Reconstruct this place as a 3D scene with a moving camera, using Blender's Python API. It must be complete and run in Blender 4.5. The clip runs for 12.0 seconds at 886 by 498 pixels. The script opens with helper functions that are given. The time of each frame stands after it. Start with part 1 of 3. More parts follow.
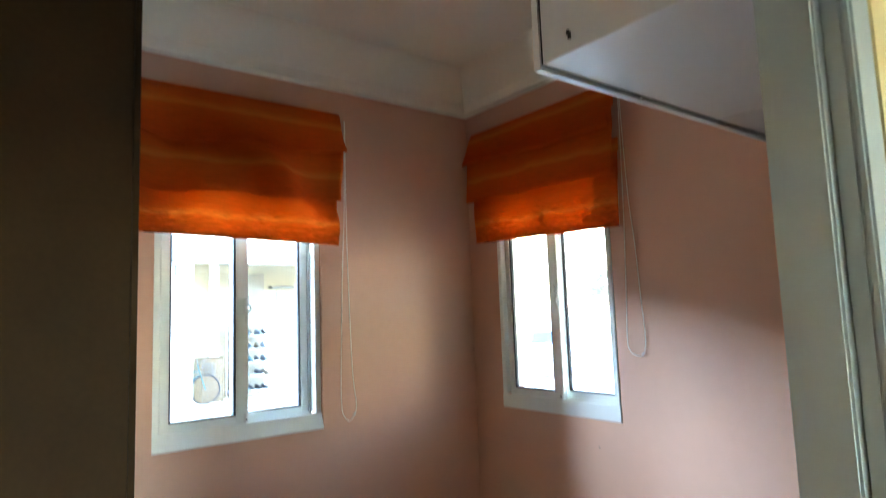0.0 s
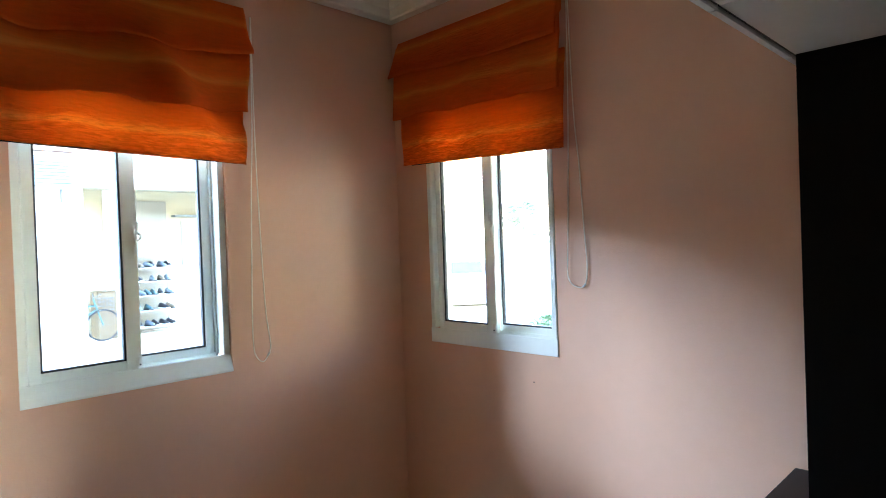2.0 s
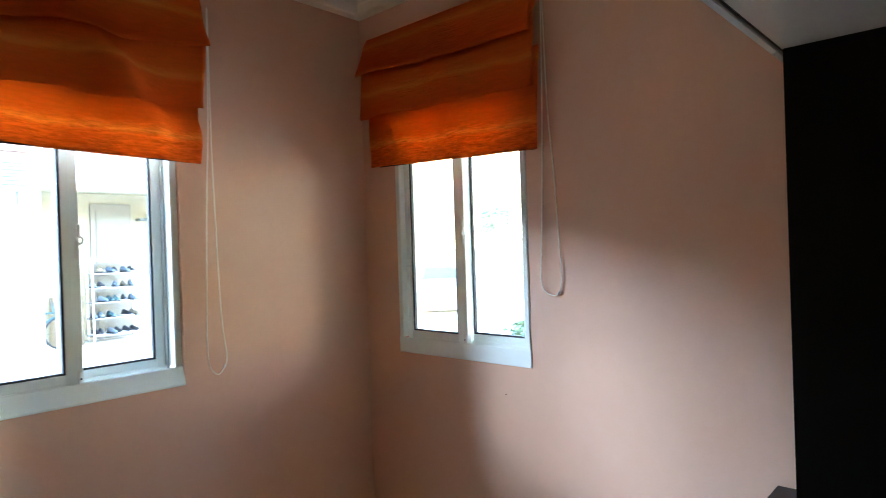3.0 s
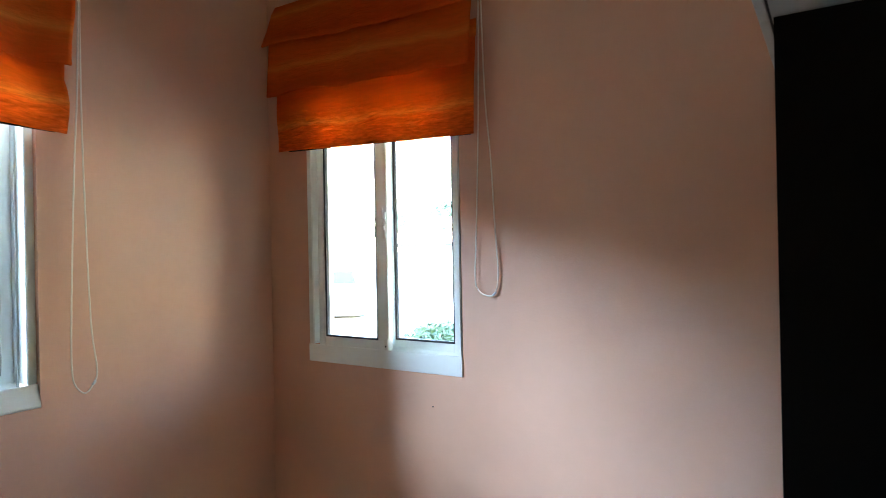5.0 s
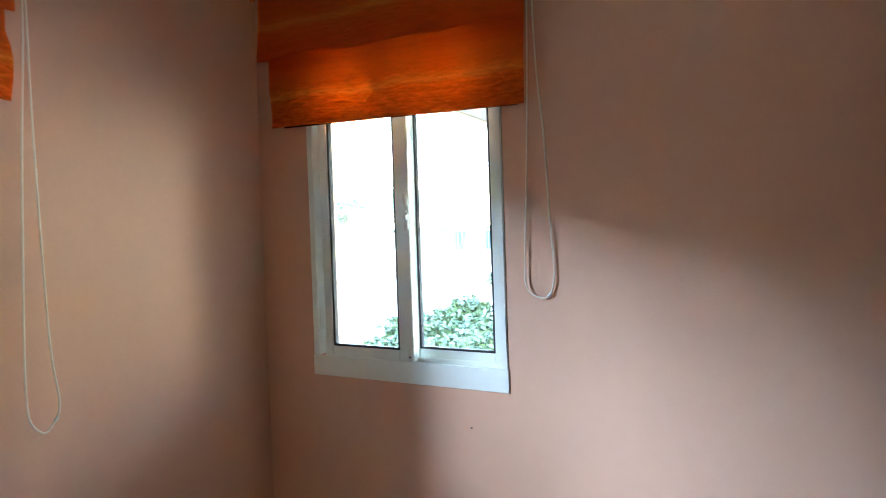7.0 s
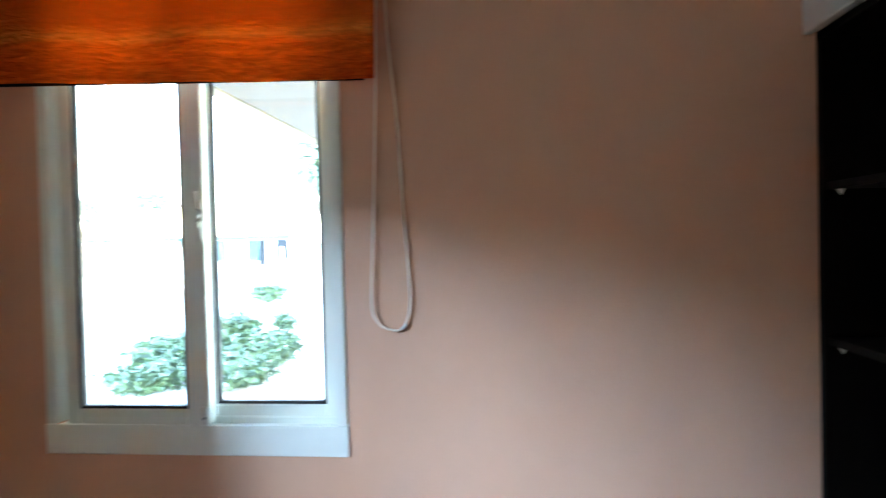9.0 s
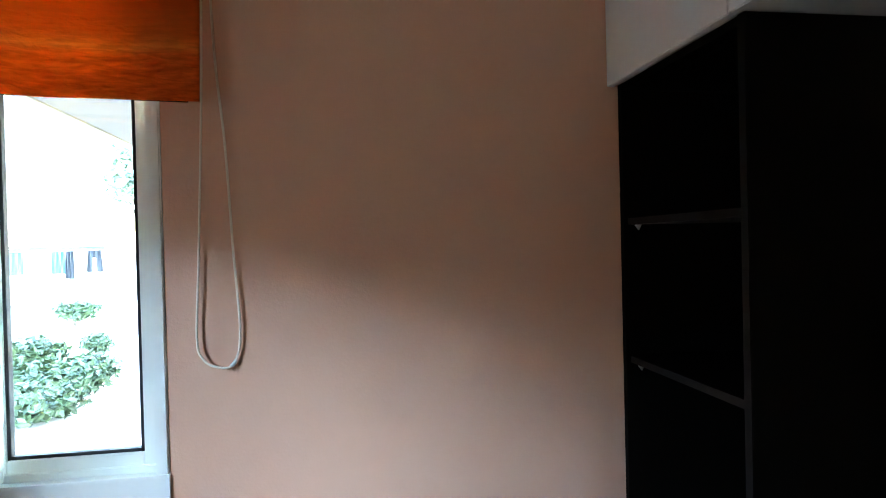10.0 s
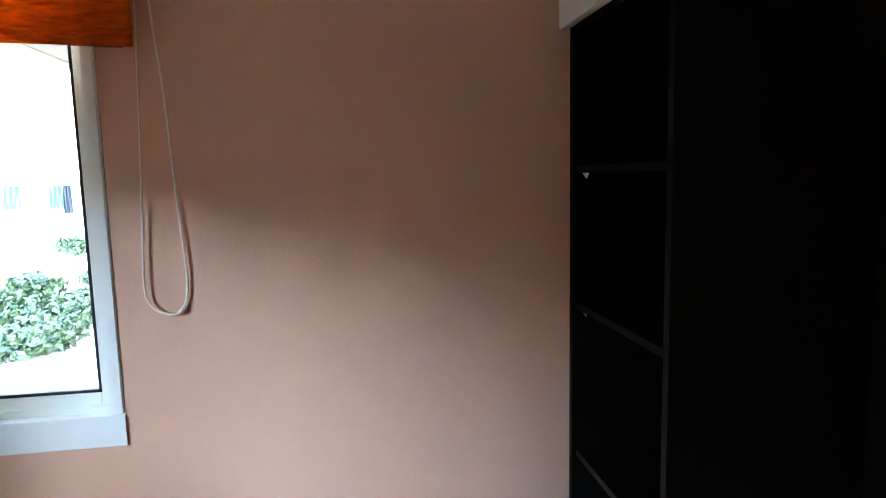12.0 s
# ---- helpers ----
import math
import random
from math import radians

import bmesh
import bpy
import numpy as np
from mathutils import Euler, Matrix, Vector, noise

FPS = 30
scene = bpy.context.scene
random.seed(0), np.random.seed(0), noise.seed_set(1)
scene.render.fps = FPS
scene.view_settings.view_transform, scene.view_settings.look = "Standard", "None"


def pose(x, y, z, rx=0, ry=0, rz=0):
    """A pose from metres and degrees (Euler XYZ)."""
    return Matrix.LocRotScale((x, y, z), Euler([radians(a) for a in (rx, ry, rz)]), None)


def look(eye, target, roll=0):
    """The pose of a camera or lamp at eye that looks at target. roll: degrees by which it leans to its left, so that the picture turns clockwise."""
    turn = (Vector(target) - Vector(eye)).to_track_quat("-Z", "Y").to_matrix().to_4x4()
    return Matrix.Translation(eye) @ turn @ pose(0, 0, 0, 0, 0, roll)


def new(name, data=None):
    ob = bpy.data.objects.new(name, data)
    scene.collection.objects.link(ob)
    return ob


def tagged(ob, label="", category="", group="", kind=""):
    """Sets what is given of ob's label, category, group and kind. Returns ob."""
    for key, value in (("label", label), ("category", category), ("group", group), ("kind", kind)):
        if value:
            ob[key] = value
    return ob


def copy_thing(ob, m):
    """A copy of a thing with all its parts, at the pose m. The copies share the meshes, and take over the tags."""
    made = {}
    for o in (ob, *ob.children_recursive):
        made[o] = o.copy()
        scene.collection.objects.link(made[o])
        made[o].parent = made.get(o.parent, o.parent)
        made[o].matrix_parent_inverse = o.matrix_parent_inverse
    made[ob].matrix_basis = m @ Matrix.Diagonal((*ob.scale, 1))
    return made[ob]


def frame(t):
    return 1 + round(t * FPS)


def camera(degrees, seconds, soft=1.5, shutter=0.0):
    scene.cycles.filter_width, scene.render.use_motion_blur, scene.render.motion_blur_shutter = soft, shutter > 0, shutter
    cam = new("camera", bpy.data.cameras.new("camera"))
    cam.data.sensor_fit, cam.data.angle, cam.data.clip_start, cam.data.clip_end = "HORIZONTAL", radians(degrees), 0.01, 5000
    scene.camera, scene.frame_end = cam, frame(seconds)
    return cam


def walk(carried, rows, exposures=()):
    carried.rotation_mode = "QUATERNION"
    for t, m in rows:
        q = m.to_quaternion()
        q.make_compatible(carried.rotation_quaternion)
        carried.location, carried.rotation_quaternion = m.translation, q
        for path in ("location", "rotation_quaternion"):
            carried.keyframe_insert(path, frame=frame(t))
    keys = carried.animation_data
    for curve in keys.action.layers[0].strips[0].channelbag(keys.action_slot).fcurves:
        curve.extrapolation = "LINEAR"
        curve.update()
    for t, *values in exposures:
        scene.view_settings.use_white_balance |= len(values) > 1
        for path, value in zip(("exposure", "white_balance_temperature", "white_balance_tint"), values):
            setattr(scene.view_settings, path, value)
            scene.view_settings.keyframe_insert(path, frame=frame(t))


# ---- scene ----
cam = camera(71.9, 12.0, soft=0.9, shutter=0.5)
PATH = [
    (0, (0.098, 0.041, 1.469), (1.312, 1.616, 1.682), -2.1),
    (0.5, (0.095, 0.112, 1.473), (1.396, 1.63, 1.472), -2.1),
    (0.7, (0.083, 0.135, 1.471), (1.426, 1.616, 1.462), -1.8),
    (1, (0.082, 0.165, 1.473), (1.461, 1.614, 1.454), -1.9),
    (1.5, (0.144, 0.225, 1.467), (1.538, 1.66, 1.453), -1.8),
    (2, (0.246, 0.299, 1.465), (1.666, 1.708, 1.442), -2.1),
    (2.5, (0.309, 0.341, 1.455), (1.742, 1.737, 1.444), -1.5),
    (3, (0.355, 0.37, 1.464), (1.832, 1.718, 1.456), -1.9),
    (3.5, (0.415, 0.438, 1.472), (1.977, 1.686, 1.447), -2.0),
    (3.7, (0.457, 0.446, 1.486), (2.042, 1.665, 1.447), -1.8),
    (5.3, (0.515, 0.700, 1.420), (2.222, 1.735, 1.405), -1.6),
    (5.5, (0.545, 0.743, 1.432), (2.266, 1.76, 1.401), -1.9),
    (6, (0.618, 0.825, 1.423), (2.348, 1.828, 1.429), -1.6),
    (6.5, (0.653, 0.929, 1.444), (2.38, 1.938, 1.437), -1.9),
    (6.7, (0.648, 0.985, 1.458), (2.385, 1.977, 1.438), -1.9),
    (8.3, (0.866, 1.288, 1.442), (2.775, 1.883, 1.418), -1.7),
    (8.5, (0.884, 1.34, 1.412), (2.814, 1.865, 1.431), -1.6),
    (9, (1.004, 1.388, 1.471), (2.993, 1.597, 1.434), -1.4),
    (9.5, (1.026, 1.371, 1.488), (3.018, 1.187, 1.479), -1.3),
    (10, (1.001, 1.377, 1.522), (2.977, 1.066, 1.5), -1.4),
    (10.5, (0.98, 1.308, 1.547), (2.956, 1.002, 1.533), -1.5),
    (11, (0.966, 1.265, 1.559), (2.943, 0.96, 1.557), -1.4),
    (11.5, (0.969, 1.248, 1.549), (2.942, 0.947, 1.422), -1.4),
    (12, (0.976, 1.249, 1.552), (2.94, 0.953, 1.315), -1.3),
]
EXPOSURES = [(0, 6.86, 7850, 19), (6.5, 6.88, 7800, 19), (8.5, 6.82, 7600, 16), (10.5, 6.74, 7700, 17), (12, 6.76, 8000, 21)]
walk(cam, [(t, look(eye, target, roll)) for t, eye, target, roll in PATH], EXPOSURES)

# ---- world, sun, exposure ----
world = bpy.data.worlds.new("sky")
scene.world = world
world.use_nodes = True
wn = world.node_tree
sky = wn.nodes.new("ShaderNodeTexSky")
sky.sky_type = "NISHITA"
sky.sun_disc = False
sky.sun_elevation = radians(20.5)
sky.sun_rotation = radians(-46)
sky.air_density, sky.dust_density, sky.ozone_density = 1.0, 0.0, 4.0
wn.nodes["Background"].inputs[1].default_value = 0.15
wn.links.new(sky.outputs[0], wn.nodes["Background"].inputs[0])
# wide blue sun lamp, added to stand in for bright north-west sky
sun = new("sun", bpy.data.lights.new("sun", "SUN"))
sun.data.energy, sun.data.angle, sun.data.color = 0.165, radians(20), (0.37, 0.63, 1.0)
sun.matrix_world = look((-13.48, 13.01, 7.00), (0, 0, 0))


# ---- materials ----
def material(name, base, rough=0.6, metal=0.0, grain=0.0, scale=40.0, stain=0.0, stain_scale=2.5, bump=0.0, bump_scale=120.0, coat=0.0, spec=0.5):
    """Plain surface with a coarse and a fine variation of tone and a fine relief."""
    m = bpy.data.materials.new(name)
    m.use_nodes = True
    nt = m.node_tree
    b = nt.nodes["Principled BSDF"]
    b.inputs["Roughness"].default_value = rough
    b.inputs["Metallic"].default_value = metal
    b.inputs["Coat Weight"].default_value = coat
    b.inputs["Specular IOR Level"].default_value = spec
    pos = nt.nodes.new("ShaderNodeNewGeometry")
    fine = nt.nodes.new("ShaderNodeTexNoise")
    fine.inputs["Scale"].default_value = scale
    fine.inputs["Detail"].default_value = 4
    nt.links.new(pos.outputs["Position"], fine.inputs["Vector"])
    wide = nt.nodes.new("ShaderNodeTexNoise")
    wide.inputs["Scale"].default_value = stain_scale
    wide.inputs["Detail"].default_value = 5
    nt.links.new(pos.outputs["Position"], wide.inputs["Vector"])
    a = nt.nodes.new("ShaderNodeMapRange")
    a.inputs[3].default_value, a.inputs[4].default_value = 1 - grain, 1 + grain
    nt.links.new(fine.outputs["Fac"], a.inputs[0])
    c = nt.nodes.new("ShaderNodeMapRange")
    c.inputs[1].default_value, c.inputs[2].default_value = 0.3, 0.7
    c.inputs[3].default_value, c.inputs[4].default_value = 1 - stain, 1 + stain
    nt.links.new(wide.outputs["Fac"], c.inputs[0])
    mul = nt.nodes.new("ShaderNodeMath")
    mul.operation = "MULTIPLY"
    nt.links.new(a.outputs[0], mul.inputs[0])
    nt.links.new(c.outputs[0], mul.inputs[1])
    tone = nt.nodes.new("ShaderNodeVectorMath")
    tone.operation = "SCALE"
    tone.inputs[0].default_value = base
    nt.links.new(mul.outputs[0], tone.inputs["Scale"])
    nt.links.new(tone.outputs[0], b.inputs["Base Color"])
    if bump:
        rel = nt.nodes.new("ShaderNodeTexNoise")
        rel.inputs["Scale"].default_value = bump_scale
        rel.inputs["Detail"].default_value = 3
        nt.links.new(pos.outputs["Position"], rel.inputs["Vector"])
        bp = nt.nodes.new("ShaderNodeBump")
        bp.inputs["Strength"].default_value = bump
        bp.inputs["Distance"].default_value = 0.004
        nt.links.new(rel.outputs["Fac"], bp.inputs["Height"])
        nt.links.new(bp.outputs[0], b.inputs["Normal"])
    return m


def glass_material():
    m = bpy.data.materials.new("window glass")
    m.use_nodes = True
    nt = m.node_tree
    nt.nodes.remove(nt.nodes["Principled BSDF"])
    tr = nt.nodes.new("ShaderNodeBsdfTransparent")
    tr.inputs[0].default_value = (0.93, 0.96, 0.95, 1)
    gl = nt.nodes.new("ShaderNodeBsdfGlossy")
    gl.inputs["Roughness"].default_value = 0.02
    fr = nt.nodes.new("ShaderNodeFresnel")
    fr.inputs[0].default_value = 1.3
    mx = nt.nodes.new("ShaderNodeMixShader")
    nt.links.new(fr.outputs[0], mx.inputs[0])
    nt.links.new(tr.outputs[0], mx.inputs[1])
    nt.links.new(gl.outputs[0], mx.inputs[2])
    nt.links.new(mx.outputs[0], nt.nodes["Material Output"].inputs[0])
    return m


def cloth_material():
    """Orange striped cotton, thin enough for daylight to shine through."""
    m = bpy.data.materials.new("orange striped cloth")
    m.use_nodes = True
    nt = m.node_tree
    nt.nodes.remove(nt.nodes["Principled BSDF"])
    uv = nt.nodes.new("ShaderNodeUVMap")
    wob = nt.nodes.new("ShaderNodeTexNoise")
    wob.inputs["Scale"].default_value = 5.0
    nt.links.new(uv.outputs[0], wob.inputs["Vector"])
    sep = nt.nodes.new("ShaderNodeSeparateXYZ")
    nt.links.new(uv.outputs[0], sep.inputs[0])
    add = nt.nodes.new("ShaderNodeMath")
    add.operation = "MULTIPLY_ADD"
    add.inputs[1].default_value = 0.03
    nt.links.new(wob.outputs["Fac"], add.inputs[0])
    nt.links.new(sep.outputs[1], add.inputs[2])
    per = nt.nodes.new("ShaderNodeMath")
    per.operation = "MULTIPLY"
    per.inputs[1].default_value = 1 / 0.235
    nt.links.new(add.outputs[0], per.inputs[0])
    fr = nt.nodes.new("ShaderNodeMath")
    fr.operation = "FRACT"
    nt.links.new(per.outputs[0], fr.inputs[0])
    ramp = nt.nodes.new("ShaderNodeValToRGB")
    r = ramp.color_ramp
    stops = [(0.0, (0.70, 0.085, 0.012)), (0.30, (0.78, 0.110, 0.015)), (0.46, (0.82, 0.135, 0.018)), (0.53, (0.90, 0.28, 0.055)), (0.60, (0.85, 0.19, 0.030)),
             (0.66, (0.82, 0.135, 0.018)), (0.86, (0.80, 0.120, 0.015)), (1.0, (0.70, 0.085, 0.012))]
    r.elements[0].position, r.elements[0].color = stops[0][0], (*stops[0][1], 1)
    r.elements[1].position, r.elements[1].color = stops[-1][0], (*stops[-1][1], 1)
    for p, c in stops[1:-1]:
        r.elements.new(p).color = (*c, 1)
    nt.links.new(fr.outputs[0], ramp.inputs[0])
    weave = nt.nodes.new("ShaderNodeTexNoise")
    weave.inputs["Scale"].default_value = 60.0
    weave.inputs["Detail"].default_value = 5
    stretch = nt.nodes.new("ShaderNodeMapping")
    stretch.inputs["Scale"].default_value = (0.25, 1.6, 1)
    nt.links.new(uv.outputs[0], stretch.inputs[0])
    nt.links.new(stretch.outputs[0], weave.inputs["Vector"])
    w2 = nt.nodes.new("ShaderNodeMapRange")
    w2.inputs[3].default_value, w2.inputs[4].default_value = 0.84, 1.16
    nt.links.new(weave.outputs["Fac"], w2.inputs[0])
    tone = nt.nodes.new("ShaderNodeVectorMath")
    tone.operation = "SCALE"
    nt.links.new(ramp.outputs[0], tone.inputs[0])
    nt.links.new(w2.outputs[0], tone.inputs["Scale"])
    df = nt.nodes.new("ShaderNodeBsdfDiffuse")
    tl = nt.nodes.new("ShaderNodeBsdfTranslucent")
    mx = nt.nodes.new("ShaderNodeMixShader")
    mx.inputs[0].default_value = 0.345
    bp = nt.nodes.new("ShaderNodeBump")
    bp.inputs["Strength"].default_value = 0.3
    bp.inputs["Distance"].default_value = 0.006
    nt.links.new(weave.outputs["Fac"], bp.inputs["Height"])
    crease = nt.nodes.new("ShaderNodeTexNoise")
    crease.inputs["Scale"].default_value = 9.0
    crease.inputs["Detail"].default_value = 3
    crease.inputs["Distortion"].default_value = 0.6
    slant = nt.nodes.new("ShaderNodeMapping")
    slant.inputs["Scale"].default_value = (1.5, 4.2, 1)
    slant.inputs["Rotation"].default_value = (0, 0, 0.12)
    nt.links.new(uv.outputs[0], slant.inputs[0])
    nt.links.new(slant.outputs[0], crease.inputs["Vector"])
    bc = nt.nodes.new("ShaderNodeBump")
    low = nt.nodes.new("ShaderNodeMapRange")   # the lowest tier is the most wrinkled
    low.inputs[1].default_value, low.inputs[2].default_value = 0.42, 0.37
    low.inputs[3].default_value, low.inputs[4].default_value = 0.12, 0.85
    nt.links.new(sep.outputs[1], low.inputs[0])
    nt.links.new(low.outputs[0], bc.inputs["Strength"])
    bc.inputs["Distance"].default_value = 0.02
    nt.links.new(crease.outputs["Fac"], bc.inputs["Height"])
    nt.links.new(bc.outputs[0], bp.inputs["Normal"])
    pale = nt.nodes.new("ShaderNodeMix")
    pale.data_type = "RGBA"
    pale.inputs[0].default_value = 0.34
    pale.inputs[7].default_value = (0.95, 0.62, 0.17, 1)
    nt.links.new(tone.outputs[0], pale.inputs[6])
    nt.links.new(tone.outputs[0], df.inputs[0])
    streaks = nt.nodes.new("ShaderNodeTexNoise")   # glow streaks of wrinkles, put into the translucent colour
    streaks.inputs["Scale"].default_value = 10.0
    streaks.inputs["Detail"].default_value = 6
    streaks.inputs["Distortion"].default_value = 0.5
    comb = nt.nodes.new("ShaderNodeMapping")
    comb.inputs["Scale"].default_value = (2.2, 13.0, 1)
    comb.inputs["Rotation"].default_value = (0, 0, 0.06)
    nt.links.new(uv.outputs[0], comb.inputs[0])
    nt.links.new(comb.outputs[0], streaks.inputs["Vector"])
    passed = nt.nodes.new("ShaderNodeMapRange")
    passed.inputs[1].default_value, passed.inputs[2].default_value = 0.36, 0.68
    passed.inputs[3].default_value, passed.inputs[4].default_value = -0.24, 0.65
    nt.links.new(streaks.outputs["Fac"], passed.inputs[0])
    # mask that keeps the painted streaks to the lowest tier
    worn = nt.nodes.new("ShaderNodeMapRange")
    worn.inputs[1].default_value, worn.inputs[2].default_value = 0.40, 0.34
    nt.links.new(sep.outputs[1], worn.inputs[0])
    gain = nt.nodes.new("ShaderNodeMath")
    gain.operation = "MULTIPLY_ADD"
    gain.inputs[2].default_value = 1.0
    nt.links.new(passed.outputs[0], gain.inputs[0])
    nt.links.new(worn.outputs[0], gain.inputs[1])
    thin = nt.nodes.new("ShaderNodeVectorMath")
    thin.operation = "SCALE"
    nt.links.new(pale.outputs[2], thin.inputs[0])
    nt.links.new(gain.outputs[0], thin.inputs["Scale"])
    nt.links.new(thin.outputs[0], tl.inputs[0])
    for n in (df, tl):
        nt.links.new(bp.outputs[0], n.inputs["Normal"])
    nt.links.new(df.outputs[0], mx.inputs[1])
    nt.links.new(tl.outputs[0], mx.inputs[2])
    nt.links.new(mx.outputs[0], nt.nodes["Material Output"].inputs[0])
    return m


PINK = material("salmon pink wall paint", (0.71, 0.39, 0.26), 0.55, grain=0.03, scale=18, stain=0.035, stain_scale=1.6, bump=0.12, bump_scale=160)
CREAM = material("off-white ceiling paint", (0.85, 0.79, 0.68), 0.7, grain=0.03, stain=0.04, bump=0.08)
OLIVE = material("yellow ochre hall paint", (0.66, 0.52, 0.25), 0.6, grain=0.03, stain=0.05, bump=0.1)
FLOOR = material("cream brown floor tile", (0.66, 0.53, 0.38), 0.3, grain=0.12, stain=0.12)
GROUT = material("tile grout", (0.35, 0.33, 0.3), 0.9, grain=0.1)
BOARD = material("off-white skirting paint", (0.72, 0.72, 0.68), 0.4, grain=0.03, stain=0.05)
JAMB = material("grey-white gloss door frame paint", (0.37, 0.42, 0.385), 0.35, grain=0.03, stain=0.05, bump=0.06, bump_scale=60)
ALU = material("white powder-coated aluminium", (0.80, 0.83, 0.76), 0.35, grain=0.02, stain=0.04)
GASKET = material("black rubber gasket", (0.015, 0.015, 0.016), 0.7)
TRACK = material("grey brush seal", (0.45, 0.48, 0.45), 0.8, grain=0.1)
CHROME = material("worn white latch metal", (0.74, 0.73, 0.66), 0.4, 0.15, grain=0.1)
WHITELAM = material("white cabinet laminate", (0.74, 0.74, 0.72), 0.4, grain=0.02, stain=0.03)
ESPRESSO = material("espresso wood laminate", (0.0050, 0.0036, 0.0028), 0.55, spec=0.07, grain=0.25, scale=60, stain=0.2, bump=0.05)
WARDROBE = material("dark brown wood laminate", (0.046, 0.025, 0.0085), 0.6, spec=0.08, grain=0.2, scale=50, stain=0.2, stain_scale=3)
BLACKTOP = material("black-brown desk laminate", (0.014, 0.013, 0.014), 0.45, spec=0.3, grain=0.2, scale=90, stain=0.15)
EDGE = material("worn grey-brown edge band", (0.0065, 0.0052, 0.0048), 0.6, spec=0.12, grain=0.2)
PLASTIC = material("white plastic", (0.75, 0.75, 0.72), 0.4)
CORD = material("white blind cord", (0.90, 0.80, 0.67), 0.6, grain=0.1, scale=300)
DARK = material("black hardware", (0.01, 0.01, 0.01), 0.5)
GLASS = glass_material()


def lining_material():
    """Thin off-white cotton backing, added unseen, that passes about half of the daylight."""
    m = bpy.data.materials.new("off-white lining cloth")
    m.use_nodes = True
    nt = m.node_tree
    nt.nodes.remove(nt.nodes["Principled BSDF"])
    df = nt.nodes.new("ShaderNodeBsdfDiffuse")
    tl = nt.nodes.new("ShaderNodeBsdfTranslucent")
    df.inputs[0].default_value = (0.80, 0.72, 0.58, 1)
    tl.inputs[0].default_value = (0.92, 0.84, 0.70, 1)
    mx = nt.nodes.new("ShaderNodeMixShader")
    mx.inputs[0].default_value = 0.6
    nt.links.new(df.outputs[0], mx.inputs[1])
    nt.links.new(tl.outputs[0], mx.inputs[2])
    nt.links.new(mx.outputs[0], nt.nodes["Material Output"].inputs[0])
    return m


LINING = lining_material()
CLOTH = cloth_material()


# ---- building helpers ----
def box(bm, x0, y0, z0, x1, y1, z1, bevel=0.0):
    v = [bm.verts.new(p) for p in ((x0, y0, z0), (x1, y0, z0), (x1, y1, z0), (x0, y1, z0), (x0, y0, z1), (x1, y0, z1), (x1, y1, z1), (x0, y1, z1))]
    f = [bm.faces.new([v[i] for i in q]) for q in ((3, 2, 1, 0), (4, 5, 6, 7), (0, 1, 5, 4), (1, 2, 6, 5), (2, 3, 7, 6), (3, 0, 4, 7))]
    if bevel:
        edges = list({e for q in f for e in q.edges})
        bmesh.ops.bevel(bm, geom=edges, offset=bevel, segments=2, affect="EDGES")
    return bm


def boxes(*list_of_boxes, bevel=0.0):
    bm = bmesh.new()
    for b in list_of_boxes:
        box(bm, *b, bevel=bevel)
    return bm


def tube(bm, pts, r, sides=8, r_end=None, beads=0.0):
    """A round bar along the given points."""
    rings = []
    n = len(pts)
    for i, p in enumerate(pts):
        p = Vector(p)
        d = (Vector(pts[min(i + 1, n - 1)]) - Vector(pts[max(i - 1, 0)])).normalized()
        a = d.orthogonal().normalized() if i == 0 else (rings_a - d * rings_a.dot(d)).normalized()
        rings_a = a
        c = d.cross(a)
        rr = r if r_end is None else r + (r_end - r) * i / (n - 1)
        if beads and i % 2:
            rr = beads
        rings.append([bm.verts.new(p + rr * (a * math.cos(6.28319 * k / sides) + c * math.sin(6.28319 * k / sides))) for k in range(sides)])
    for q, s in zip(rings, rings[1:]):
        for k in range(sides):
            bm.faces.new((q[k], q[(k + 1) % sides], s[(k + 1) % sides], s[k]))
    bm.faces.new(rings[0][::-1])
    bm.faces.new(rings[-1])
    return bm


def mesh_object(name, bm, mat, smooth=False):
    me = bpy.data.meshes.new(name)
    bmesh.ops.recalc_face_normals(bm, faces=bm.faces)
    bm.to_mesh(me)
    bm.free()
    me.materials.append(mat)
    if smooth:
        for p in me.polygons:
            p.use_smooth = True
    return new(name, me)


def part(name, bm, mat, parent, label="", smooth=False):
    ob = mesh_object(name, bm, mat, smooth)
    ob.parent = parent
    if label:
        ob["label"] = label
    return ob


def thing(name, m, label, category, group=""):
    ob = new(name)
    ob.matrix_world = m
    return tagged(ob, label, category, group)


def structure(name, bm, mat, label, category):
    return tagged(mesh_object(name, bm, mat), label, category, kind="structure")


# ---- the room ----
XW, XE, YS, YN = -0.22, 2.39, 0.33, 2.753
TOP = 2.875
WT = 0.15
WIN_W, WIN_H, WIN_Z = 0.757, 1.20, 0.965
AX, AW = 0.6825, 0.753   # opening in the north wall starts here, going east
BY = 2.522          # window in the east wall starts here, going south

